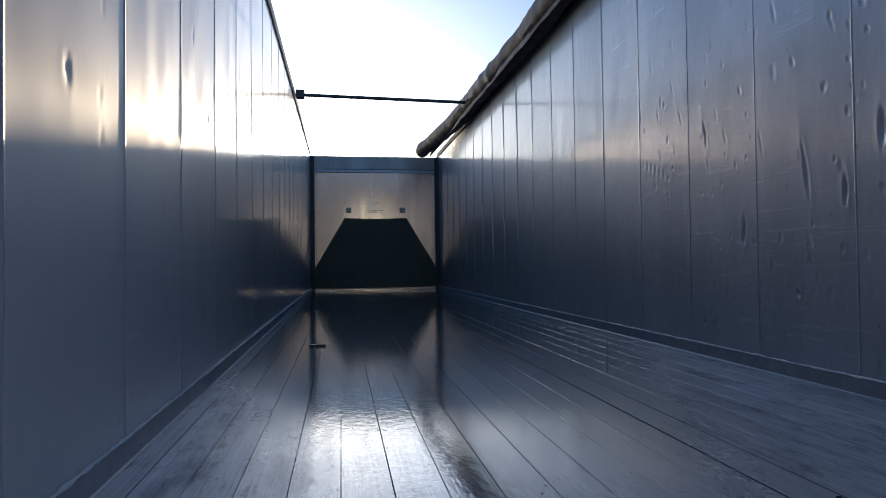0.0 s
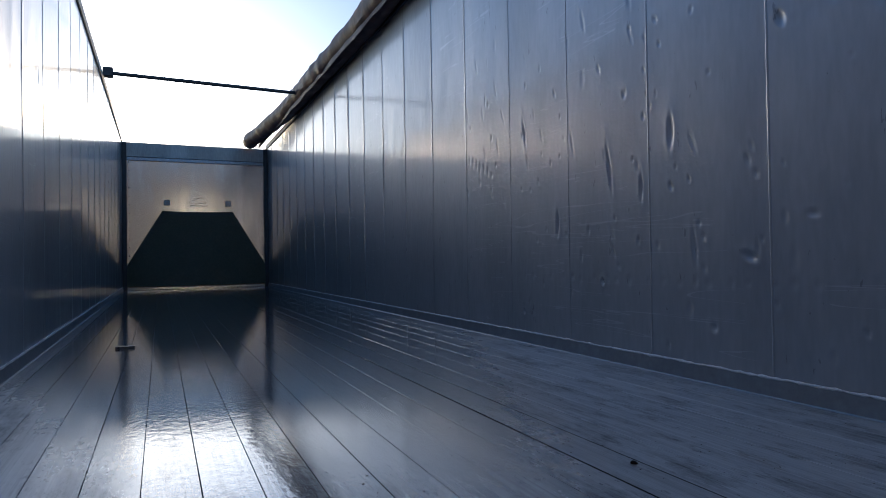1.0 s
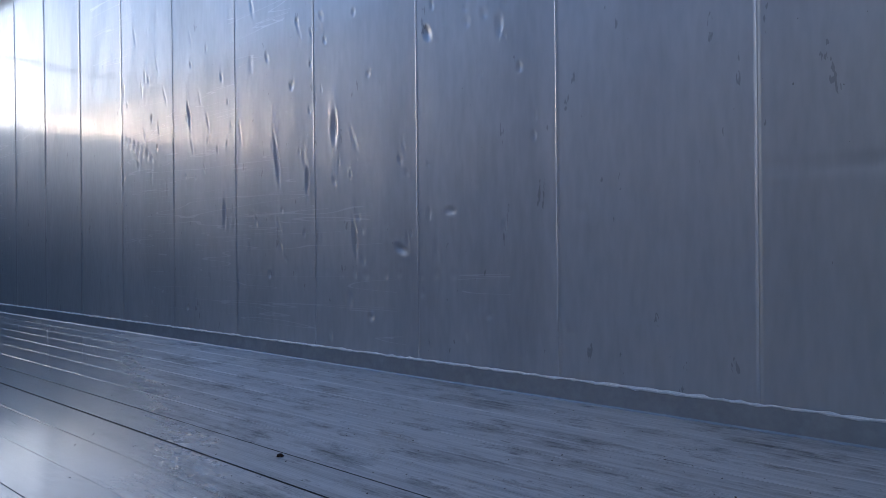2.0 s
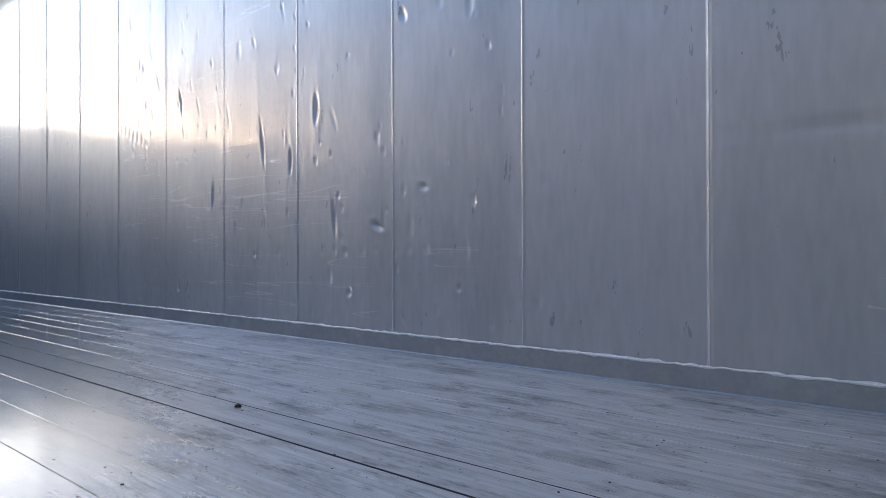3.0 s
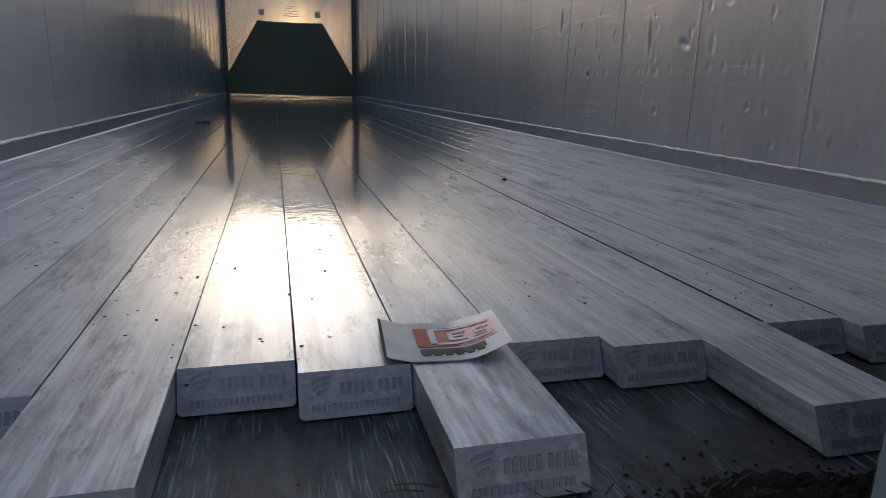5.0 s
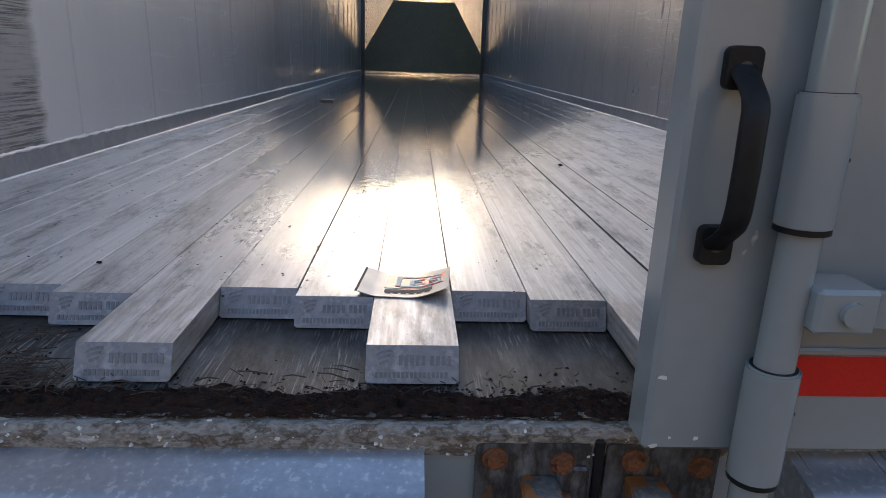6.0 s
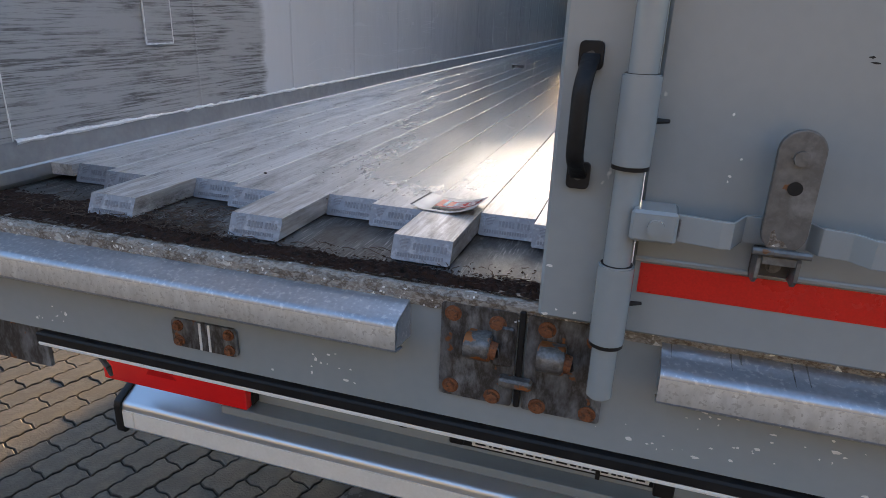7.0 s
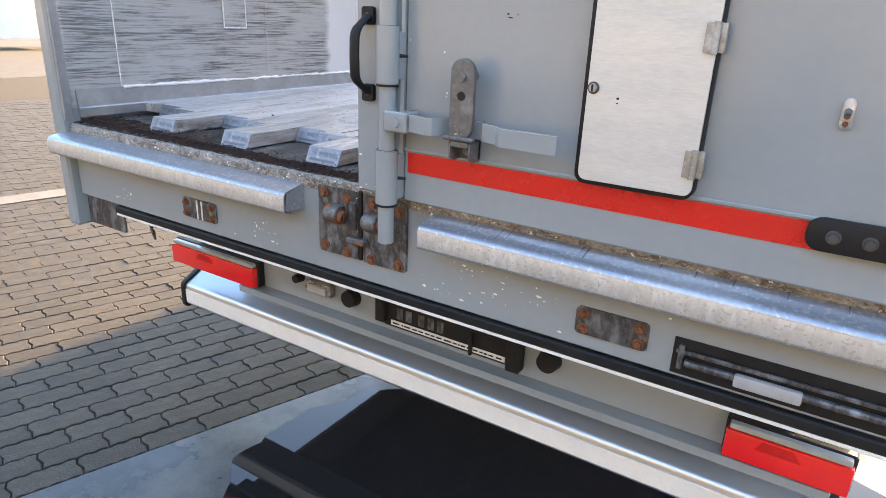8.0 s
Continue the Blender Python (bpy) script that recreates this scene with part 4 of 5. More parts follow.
def twigs():
    bm, rnd = bmesh.new(), random.Random(21)
    for _ in range(620):
        x = rnd.choice((rnd.uniform(-1.2, 0.15), rnd.gauss(-0.70, 0.07), rnd.gauss(-0.85, 0.12), rnd.gauss(-0.66, 0.05)))
        y = 0.045 + abs(rnd.gauss(0, 0.030 if x > -0.62 else 0.08))
        if not -1.2 < x < 0.2:
            continue
        a, ln = rnd.uniform(0, 3.14), rnd.uniform(0.006, 0.045)
        z = -0.041 + rnd.uniform(0, 0.006)
        bend = Vector((rnd.uniform(-0.004, 0.004), rnd.uniform(-0.004, 0.004), rnd.uniform(0, 0.004)))
        p0, p1 = Vector((x, y, z)), Vector((x + ln * math.cos(a), y + ln * math.sin(a) * 0.6, z + rnd.uniform(-0.001, 0.004)))
        mid, r = (p0 + p1) / 2 + bend, rnd.uniform(0.0004, 0.0011)
        rod(p0, mid, r, 4, bm=bm), rod(mid, p1, r, 4, r * 0.6, bm=bm)
    return tagged(new("twigs", mesh_of("twigs", bm, TWIG)), "thin brown twigs and straw in the dirt", "twigs", kind="stuff")


twigs()


def buffer_plate(x0, x1):
    """A folded galvanised sheet that slopes out, turns down and returns under the beam."""
    ob = thing("buffer_plate", "folded galvanised steel buffer plate on the rear beam", "plate", ((x0 + x1) / 2, 0, -0.12), "buffer plates")
    outer = [(0.0, -0.080), (-0.062, -0.093), (-0.068, -0.0955), (-0.073, -0.100), (-0.075, -0.106), (-0.076, -0.144), (-0.074, -0.149), (-0.040, -0.158)]
    inner = [(-0.040, -0.1545), (-0.0715, -0.1465), (-0.0725, -0.143), (-0.0715, -0.1065), (-0.070, -0.102), (-0.066, -0.099), (-0.061, -0.0965), (0.0, -0.0835)]
    sheet = rear(part("folded_sheet", prism(outer + inner, "x", x0, x1), GALV, ob))
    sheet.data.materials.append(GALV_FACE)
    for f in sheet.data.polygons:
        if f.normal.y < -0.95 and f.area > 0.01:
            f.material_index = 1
    rear(part("weld_seam", uneven_bead((x0, -0.003, -0.079), (x1, -0.003, -0.079), 0.0028, 6, (0, 0, 1)), CHALK, ob))
    for x in (x0 + 0.002, x1 - 0.003):
        rear(part("end_gusset", prism([(0.0, -0.084), (-0.062, -0.098), (-0.070, -0.143), (0.0, -0.154)], "x", x, x + 0.003), GALV, ob))
    return ob


buffer_plate(-1.160, -0.088)
worn_plate = buffer_plate(0.308, 1.205)


def grime_drips(parent, x0, x1, count):
    """Dark drips that ran down the sloping top of a buffer plate."""
    rnd = random.Random(31)
    for _ in range(count):
        x, w, ln = x0 + (x1 - x0) * rnd.random() ** 1.5, rnd.uniform(0.0007, 0.0026), rnd.uniform(0.020, 0.056)
        bm = bmesh.new()
        pts = [(x - w, -0.004), (x + w * 1.4, -0.004), (x + w * 0.8, -0.004 - ln * 0.5), (x + w * 0.5, -0.004 - ln), (x - w * 0.3, -0.004 - ln * 0.9), (x - w * 0.7, -0.004 - ln * 0.4)]
        top = [bm.verts.new((px, py, -0.0797 + py * 0.2097)) for px, py in pts]
        low = [bm.verts.new((px, py, -0.0808 + py * 0.2097)) for px, py in pts]
        bm.faces.new(top), bm.faces.new(low[::-1])
        for i in range(6):
            bm.faces.new((top[i], low[i], low[(i + 1) % 6], top[(i + 1) % 6]))
        rear(part("grime_drip", bm, DRIP, parent, "dark grime drip"))


grime_drips(worn_plate, 0.32, 1.17, 14)


def bolt_plate(x, z, painted):
    ob = thing("bolt_plate", "grey steel plate held by four rusty bolts", "plate", (x, 0, z), "bolted plates")
    rear(part("plate", prism(rounded(0.145, 0.062, 0.010, x, z), "y", -0.006, 0.002), STEEL, ob))
    for dx in (-0.056, 0.056):
        for dz in (-0.017, 0.017):
            rear(bolt(ob, x + dx, -0.006, z + dz, 0.0085))
    if painted:
        for dx in (-0.008, 0.012):
            rear(part("paint_run", box(x + dx - 0.0025, x + dx + 0.0025, -0.0075, -0.006, z - 0.03, z + 0.03), WHITE, ob, "white paint run"))
    return ob


bolt_plate(-0.502, -0.240, True)
bolt_plate(0.725, -0.243, False)


def lock_plate():
    """Two bolted plates with the keepers that hold the locking rod."""
    ob = thing("lock_plate", "weathered steel lock keeper plates with rusty bolts", "lock", (0.10, 0, -0.16))
    rear(part("plate", prism(rounded(0.125, 0.180, 0.006, 0.030, -0.162), "y", -0.008, 0.002), STEEL, ob))
    rear(part("plate", prism(rounded(0.125, 0.180, 0.006, 0.172, -0.162), "y", -0.008, 0.002), STEEL, ob))
    for x, z in ((-0.012, -0.090), (0.062, -0.096), (-0.012, -0.232), (0.060, -0.238), (0.140, -0.092), (0.135, -0.240), (0.215, -0.236), (0.215, -0.100)):
        rear(bolt(ob, x, -0.008, z, 0.0104))
    for x in (0.036, 0.152):
        strap = rod((x - 0.021, -0.028, -0.134), (x + 0.021, -0.028, -0.134), 0.023, 20, bevel=0.002)
        box(x - 0.0205, x + 0.0205, -0.034, -0.007, -0.160, -0.112, 0.003, bm=strap)
        rear(part("keeper", strap, KEEPER, ob))
        rear(part("pin", rod((x + 0.018, -0.030, -0.136), (x + 0.030, -0.029, -0.138), 0.0165, 16, 0.015), RUST, ob, "rusty keeper pin"))
        rear(part("bore", rod((x + 0.0295, -0.030, -0.138), (x + 0.0310, -0.029, -0.138), 0.0105, 14), DARKSTEEL, ob))
    rear(part("web", box(0.056, 0.090, -0.016, -0.007, -0.172, -0.098, 0.003), STEEL, ob))
    rear(part("tongue", box(0.070, 0.125, -0.030, -0.008, -0.205, -0.188, 0.004), KEEPER, ob))
    rear(part("gap_cover", box(0.096, 0.106, -0.012, -0.004, -0.250, -0.066, 0.002), BLACK, ob))
    return ob


lock_plate()


def rear_post():
    """The corner post at the open side, ending below the beam."""
    ob = tagged(new("rear_post", mesh_of("rear_post", box(-1.300, -1.242, -0.030, 0.045, -0.42, TOP + 0.05, 0.008), PAINT)), "grey painted corner post at the open side", "post", kind="structure")
    part("rubber_seal", box(-1.241, -1.232, -0.022, 0.010, -0.04, TOP, 0.003), SKIRT, ob)
    part("foot_web", box(-1.241, -1.03, 0.02, 0.03, -0.415, -0.31), STEEL, ob)
    return ob


rear_post()


# ---- rear door, closed half ----
def rear_door():
    door = thing("door_1", "closed grey steel rear door with red reflective tape", "door", (0.70, -0.025, -0.05), kind="structure")
    rear(part("leaf", box(0.245, 1.262, -0.046, -0.006, -0.052, TOP + 0.02, 0.004), PAINT, door), DOOR)
    rear(part("closing_edge", box(0.120, 0.244, -0.055, -0.004, -0.046, TOP + 0.02, 0.005), PAINT, door), DOOR)
    rear(part("fold", box(0.246, 1.262, -0.051, -0.0465, 0.060, 0.068, 0.002), PAINT, door), DOOR)
    rear(part("reflective_tape", box(0.256, 1.262, -0.0475, -0.0462, 0.014, 0.058), TAPE, door, "red reflective tape"), DOOR)
    paint_chips(door, [(0.131, 0.037, 0.008, 0.004), (0.174, -0.031, 0.005, 0.005), (0.131, -0.040, 0.009, 0.005), (0.147, -0.030, 0.003, 0.003)], -0.0550, WHITE, "white paint chip", 5, DOOR)
    paint_chips(door, [(0.339, 0.268, 0.003, 0.004), (0.358, 0.213, 0.003, 0.003), (0.348, 0.190, 0.004, 0.003), (0.347, 0.183, 0.002, 0.003)], -0.0460, WHITE, "white paint chip", 6, DOOR)
    paint_chips(door, [(0.474, 0.343, 0.008, 0.003), (0.479, 0.337, 0.010, 0.0025), (0.494, 0.342, 0.003, 0.002)], -0.0460, BLACK, "black scratch mark", 7, DOOR)
    # grip
    pts = [(0.158, -0.060, 0.172), (0.157, -0.068, 0.180), (0.156, -0.084, 0.190), (0.155, -0.095, 0.198), (0.154, -0.101, 0.208), (0.154, -0.103, 0.220), (0.154, -0.104, 0.252), (0.154, -0.103, 0.285), (0.155, -0.101, 0.297), (0.156, -0.095, 0.307), (0.157, -0.084, 0.315), (0.158, -0.068, 0.325), (0.159, -0.060, 0.333)]
    grip, prev = bmesh.new(), None
    for i, p in enumerate(pts):
        r = 0.0115 if 1 < i < len(pts) - 2 else 0.0125
        ring = [grip.verts.new((p[0] + r * 1.0 * math.cos(a), p[1] + r * 0.75 * math.sin(a), p[2])) for a in (2 * math.pi * k / 14 for k in range(14))]
        if prev:
            for k in range(14):
                grip.faces.new((prev[k], prev[(k + 1) % 14], ring[(k + 1) % 14], ring[k]))
        else:
            grip.faces.new(ring)
        prev = ring
    grip.faces.new(prev)
    handle = rear(part("handle", grip, BLACK, door, "black grab handle"), DOOR)
    for z in (0.175, 0.330):
        crisp(rear(part("foot", prism(rounded(0.031, 0.036, 0.007, 0.158, z), "y", -0.066, -0.054, 0.0012), BLACK, handle), DOOR))
        rear(part("screw", rod((0.158, -0.0655, z), (0.158, -0.0675, z), 0.006, 10), DARKSTEEL, handle), DOOR)
    return door


door = rear_door()


def lock_rod():
    rod_ = thing("locking_rod", "grey painted upright locking rod in sleeves", "lock rod", (0.224, -0.082, 0.5))
    x, y = 0.224, -0.082
    rear(part("bar", rod((x, y, -0.145), (x, y, TOP), 0.0185, 24, bevel=0.003), PAINT, rod_), DOOR)
    for z0, z1 in ((-0.055, 0.064), (0.199, 0.313), (0.95, 1.07), (1.7, 1.82)):
        rear(part("sleeve", rod((x, y, z0), (x, y, z1), 0.0247, 24, bevel=0.002), PAINT, rod_), DOOR)
        rear(part("bush", rod((x, y, z0 - 0.004), (x, y, z0 + 0.001), 0.0240, 24), BLACK, rod_), DOOR)
        rear(part("bush", rod((x, y, z1 - 0.001), (x, y, z1 + 0.0006), 0.0215, 24), BLACK, rod_), DOOR)
        rear(part("clamp_web", box(x - 0.010, x + 0.022, -0.075, -0.046, z0 + 0.01, z1 - 0.01, 0.002), PAINT, rod_), DOOR)
        rear(part("grease_nipple", rod((x + 0.024, y + 0.010, (z0 + z1) / 2), (x + 0.040, y + 0.016, (z0 + z1) / 2), 0.004, 8, 0.0025), BLACK, rod_), DOOR)
    return rod_


lock_rod()


def lock_lever():
    lever = thing("lock_lever", "grey flat-bar lock lever resting in its catch", "lever", (0.43, -0.09, 0.13))
    rear(part("hub", box(0.234, 0.292, -0.112, -0.058, 0.108, 0.150, 0.004), PAINT, lever), DOOR)
    rear(part("pin", rod((0.266, -0.112, 0.129), (0.266, -0.118, 0.129), 0.011, 16), PAINT, lever), DOOR)
    line = [(0.290, -0.094), (0.342, -0.106), (0.356, -0.105), (0.374, -0.063), (0.448, -0.063), (0.458, -0.084), (0.490, -0.090), (0.508, -0.112), (0.622, -0.114)]
    bm = prism(line + [(x, y - 0.008) for x, y in line[::-1]], "z", 0.112, 0.147, 0.0012)
    crisp(rear(part("flat_bar", bm, PAINT, lever), DOOR), None)
    rear(part("rust_patch", box(0.2915, 0.297, -0.1035, -0.0925, 0.116, 0.143, 0.002), STEEL, lever), DOOR)
    return lever


lock_lever()


def lever_catch():
    c = thing("lever_catch", "dull grey steel catch with a swinging tag", "catch", (0.418, -0.06, 0.17))
    pts = rounded(0.052, 0.150, 0.0255, 0.418, 0.190, 8)
    crisp(rear(part("tag", prism(pts, "y", -0.090, -0.079, 0.002), TAGSTEEL, c, "grey steel tag"), DOOR))
    rear(part("rivet", rod((0.418, -0.089, 0.232), (0.418, -0.095, 0.232), 0.009, 14), TAGSTEEL, c), DOOR)
    rear(part("hole", rod((0.418, -0.089, 0.196), (0.418, -0.0912, 0.196), 0.0085, 14), BLACK, c), DOOR)
    rear(part("standoff", rod((0.418, -0.080, 0.232), (0.418, -0.046, 0.232), 0.012, 12), TAGSTEEL, c), DOOR)
    rear(part("back_plate", box(0.394, 0.444, -0.058, -0.0465, 0.072, 0.110, 0.002), DARKSTEEL, c), DOOR)
    for x in (0.394, 0.439):
        rear(part("cheek", prism([(-0.050, 0.110), (-0.086, 0.110), (-0.092, 0.106), (-0.092, 0.080), (-0.080, 0.070), (-0.050, 0.070)], "x", x, x + 0.005, 0.001), TAGSTEEL, c), DOOR)
    rear(part("strap", box(0.3995, 0.4385, -0.0925, -0.0875, 0.099, 0.110, 0.001), TAGSTEEL, c), DOOR)
    rear(bolt(c, 0.420, -0.058, 0.088, 0.007, TAGSTEEL), DOOR)
    paint = rear(part("paint_scrape", prism([(0.403, 0.123), (0.424, 0.123), (0.419, 0.130), (0.411, 0.132), (0.406, 0.144), (0.403, 0.141)], "y", -0.0908, -0.0898), CHALK, c, "scraped pale paint"), DOOR)
    rear(part("hinge_pin", rod((0.386, -0.094, 0.116), (0.452, -0.094, 0.116), 0.005, 10), TAGSTEEL, c), DOOR)
    c.matrix_basis = pose(0.414, -0.072, 0.168)
    return c


lever_catch()


def hatch():
    h = thing("hatch", "pale brushed metal hatch with a black rubber edge", "hatch", (0.752, -0.05, 0.232))
    rear(part("rubber_frame", prism(rounded(0.210, 0.345, 0.020, 0.735, 0.232), "y", -0.056, -0.030, 0.002), BLACK, h, "black rubber edging"), DOOR)
    crisp(rear(part("leaf", prism(rounded(0.198, 0.331, 0.014, 0.738, 0.2335), "y", -0.061, -0.052, 0.001), HATCH, h), DOOR))
    for z in (0.122, 0.318):
        hinge = bmesh.new()
        box(0.818, 0.830, -0.066, -0.060, z - 0.022, z + 0.022, 0.001, bm=hinge)
        rod((0.834, -0.064, z - 0.024), (0.834, -0.064, z + 0.024), 0.0055, 10, bm=hinge)
        box(0.838, 0.848, -0.060, -0.046, z - 0.022, z + 0.022, 0.001, bm=hinge)
        rear(part("hinge", hinge, HINGE, h), DOOR)
    rear(part("lock_ring", rod((0.650, -0.0605, 0.228), (0.650, -0.0625, 0.228), 0.0105, 18), DARKSTEEL, h, "dark worn ring"), DOOR)
    paint_chips(h, [(0.694, 0.214, 0.005, 0.004), (0.694, 0.206, 0.004, 0.002)], -0.0610, BLACK, "small black mark", 12, DOOR)
    rear(part("lock_cylinder", rod((0.650, -0.060, 0.228), (0.650, -0.068, 0.228), 0.008, 16, 0.0065), GALV, h), DOOR)
    rear(part("keyhole", box(0.6485, 0.6515, -0.0695, -0.0678, 0.222, 0.234), BLACK, h), DOOR)
    h.matrix_basis = pose(0.764, -0.064, 0.234)
    return h


hatch()


def strap_hinge():
    s = thing("strap_hinge", "black rubber-coated door strap hinge", "hinge", (1.14, -0.055, 0.05))
    rear(part("strap", prism(rounded(0.236, 0.052, 0.022, 1.142, 0.044), "y", -0.066, -0.0475, 0.004), BLACK, s), DOOR)
    for x in (1.062, 1.110, 1.200):
        rear(bolt(s, x, -0.066, 0.044, 0.008, DARKSTEEL), DOOR)
    return s


strap_hinge()


def door_hook():
    h = thing("door_hook", "small galvanised hook on the door", "hook", (1.04, -0.05, 0.225))
    rear(part("base", prism(rounded(0.017, 0.046, 0.0084, 1.040, 0.224), "y", -0.0525, -0.0455, 0.002), GALV, h), DOOR)
    rear(part("peg", rod((1.040, -0.052, 0.228), (1.040, -0.066, 0.222), 0.0055, 12, 0.0045), KEEPER, h), DOOR)
    rear(part("screw", rod((1.040, -0.0520, 0.210), (1.040, -0.0545, 0.210), 0.004, 10), RUST, h), DOOR)
    return h


door_hook()


# ---- under the rear beam ----
def underrun_bar():
    bar = thing("underrun_bar", "brushed aluminium underrun bar with black end caps", "bumper", (0, 0.46, -0.72))
    pts = [(0.525, -0.660), (0.400, -0.722), (0.390, -0.729), (0.386, -0.738), (0.386, -0.815), (0.394, -0.824), (0.525, -0.824)]
    rear(part("profile", prism(pts, "x", -1.207, 1.207), BUMPER, bar), UNDER)
    rear(part("face_strip", box(-1.165, 1.207, 0.3825, 0.3865, -0.810, -0.750, 0.001), CREAM, bar, "cream white face strip"), UNDER)
    rear(part("face_strip", box(-1.207, -1.167, 0.3825, 0.3865, -0.810, -0.750, 0.001), CREAM, bar), UNDER)
    cap = [(0.535, -0.648), (0.400, -0.712), (0.384, -0.722), (0.378, -0.736), (0.378, -0.825), (0.388, -0.836), (0.535, -0.836)]
    for x in (-1.232, 1.207):
        rear(part("end_cap", prism(cap, "x", x, x + 0.025, 0.003), BLACK, bar, "black plastic end cap"), UNDER)
    for x in (-0.45, 0.45):
        rear(part("hanger", box(x - 0.03, x + 0.03, 0.46, 0.52, -0.70, -0.45), STEEL, bar), UNDER)
    return bar


underrun = underrun_bar()


def lamp_beam():
    beam = thing("lamp_beam", "grey painted crossbeam carrying lamps and plate holders", "beam", (0, 0.42, -0.55))
    rear(part("upper_web", box(-1.08, 1.10, 0.385, 0.395, -0.606, -0.34, 0.002), PAINT, beam), UNDER)
    rear(part("lower_flange", box(-0.80, 1.20, 0.335, 0.396, -0.632, -0.606, 0.002), PAINT, beam), UNDER)
    rear(part("back_box", box(-1.0, 1.0, 0.396, 0.46, -0.60, -0.32), DARKSTEEL, beam), UNDER)
    return beam


lamp_beam()


def tail_lamp(x0, x1):
    lamp = thing("tail_lamp", "red tail lamp cluster above the underrun bar", "lamp", ((x0 + x1) / 2, 0.36, -0.55), "tail lamps")
    rear(part("housing", box(x0, x1, 0.350, 0.386, -0.605, -0.505, 0.006), BLACK, lamp), UNDER)
    rear(part("lens", box(x0 + 0.004, x1 - 0.004, 0.326, 0.352, -0.602, -0.525, 0.006, 2), LENS, lamp, "red lens"), UNDER)
    rear(part("clear_strip", box(x0 + 0.01, x1 - 0.01, 0.330, 0.352, -0.524, -0.508, 0.003), LENS_CLEAR, lamp, "clear strip"), UNDER)
    xm = x0 + 0.42 * (x1 - x0)
    rear(part("reflector", prism([(xm - 0.045, -0.556), (xm + 0.055, -0.556), (xm + 0.035, -0.531), (xm - 0.03, -0.531)], "y", 0.3245, 0.330), LENS_DARK, lamp, "dark red reflector"), UNDER)
    lamp.matrix_basis = pose((x0 + x1) / 2, 0.36, -0.545)
    return lamp


tail_lamp(-1.192, -0.705)
tail_lamp(0.955, 1.235)


def plate_lamp():
    p = thing("plate_lamp", "small clear plate lamp in a yellowed housing", "lamp", (-0.44, 0.37, -0.44))
    rear(part("housing", box(-0.468, -0.350, 0.352, 0.386, -0.550, -0.505, 0.004), CHALK, p), UNDER)
    rear(part("lens", box(-0.453, -0.365, 0.346, 0.353, -0.544, -0.514, 0.004), LENS_CLEAR, p), UNDER)
    return p


plate_lamp()


def grommet(x, z, r):
    g = thing("rubber_stop", "round black rubber stop", "stop", (x, 0.37, z), "rubber stops")
    rear(part("pad", rod((x, 0.386, z), (x, 0.352, z), r, 18, r * 0.86), BLACK, g), UNDER)
    return g


for gx, gz, gr in ((-0.515, -0.516, 0.018), (-0.268, -0.528, 0.034), (0.470, -0.522, 0.036)):
    grommet(gx, gz, gr)


HOLDER = placed(0.90, -0.008, -0.026, 1.0, -0.030)


def plate_holder():
    h = thing("plate_holder", "black number plate holder with a white lettered strip", "plate holder", (0.2, 0.36, -0.5))
    rear(part("frame", box(-0.12, 0.44, 0.366, 0.386, -0.575, -0.475, 0.004), BLACK, h), HOLDER)
    rear(part("side_clip", box(0.395, 0.445, 0.345, 0.387, -0.580, -0.470, 0.004), BLACK, h), HOLDER)
    rear(part("side_clip", box(-0.145, -0.105, 0.345, 0.387, -0.560, -0.470, 0.004), BLACK, h), HOLDER)
    rear(part("strip", box(-0.085, 0.385, 0.3635, 0.3665, -0.566, -0.548, 0.001), WHITE, h, "white strip with small dark bars"), HOLDER)
    rnd = random.Random(2)
    x = -0.075
    while x < 0.37:
        ln = rnd.uniform(0.006, 0.03)
        rear(part("bar", box(x, min(x + ln, 0.378), 0.3628, 0.3634, -0.5595, -0.5545), BLACK, h), HOLDER)
        x += ln + rnd.uniform(0.004, 0.01)
    for x in (-0.06, -0.02, 0.035, 0.075, 0.115):
        rear(part("character_bar", box(x, x + 0.026, 0.3645, 0.3665, -0.540, -0.500, 0.001), STEEL, h), HOLDER)
    rear(part("clip", box(0.250, 0.262, 0.352, 0.366, -0.575, -0.500, 0.002), BLACK, h), HOLDER)
    h.matrix_basis = pose(0.2, 0.352, -0.516)
    return h


plate_holder()


def beam_slot():
    """The long opening in the beam, its shaded inside drawn as a black sheet, with its step light."""
    s = thing("step_light", "frosted step light in a black sheet for the shade inside the slot of the beam", "lamp", (1.05, 0.0, -0.26))
    rear(part("slot_shade", box(0.845, 1.238, -0.0035, 0.002, -0.300, -0.222, 0.001), BLACK, s, "black sheet for the shade inside the slot"), BEAM)
    rear(part("slot_rail", box(0.852, 1.238, -0.012, -0.004, -0.252, -0.243, 0.002), STEEL, s), BEAM)
    rear(part("tube", rod((0.87, -0.012, -0.268), (1.238, -0.012, -0.268), 0.008, 10), STEEL, s), BEAM)
    rear(part("diffuser", box(0.955, 1.065, -0.022, -0.006, -0.284, -0.258, 0.006, 2), LENS_CLEAR, s, "frosted lamp cover"), BEAM)
    rear(part("bracket", box(0.856, 0.866, -0.014, -0.003, -0.285, -0.232, 0.002), STEEL, s), BEAM)
    return s


beam_slot()


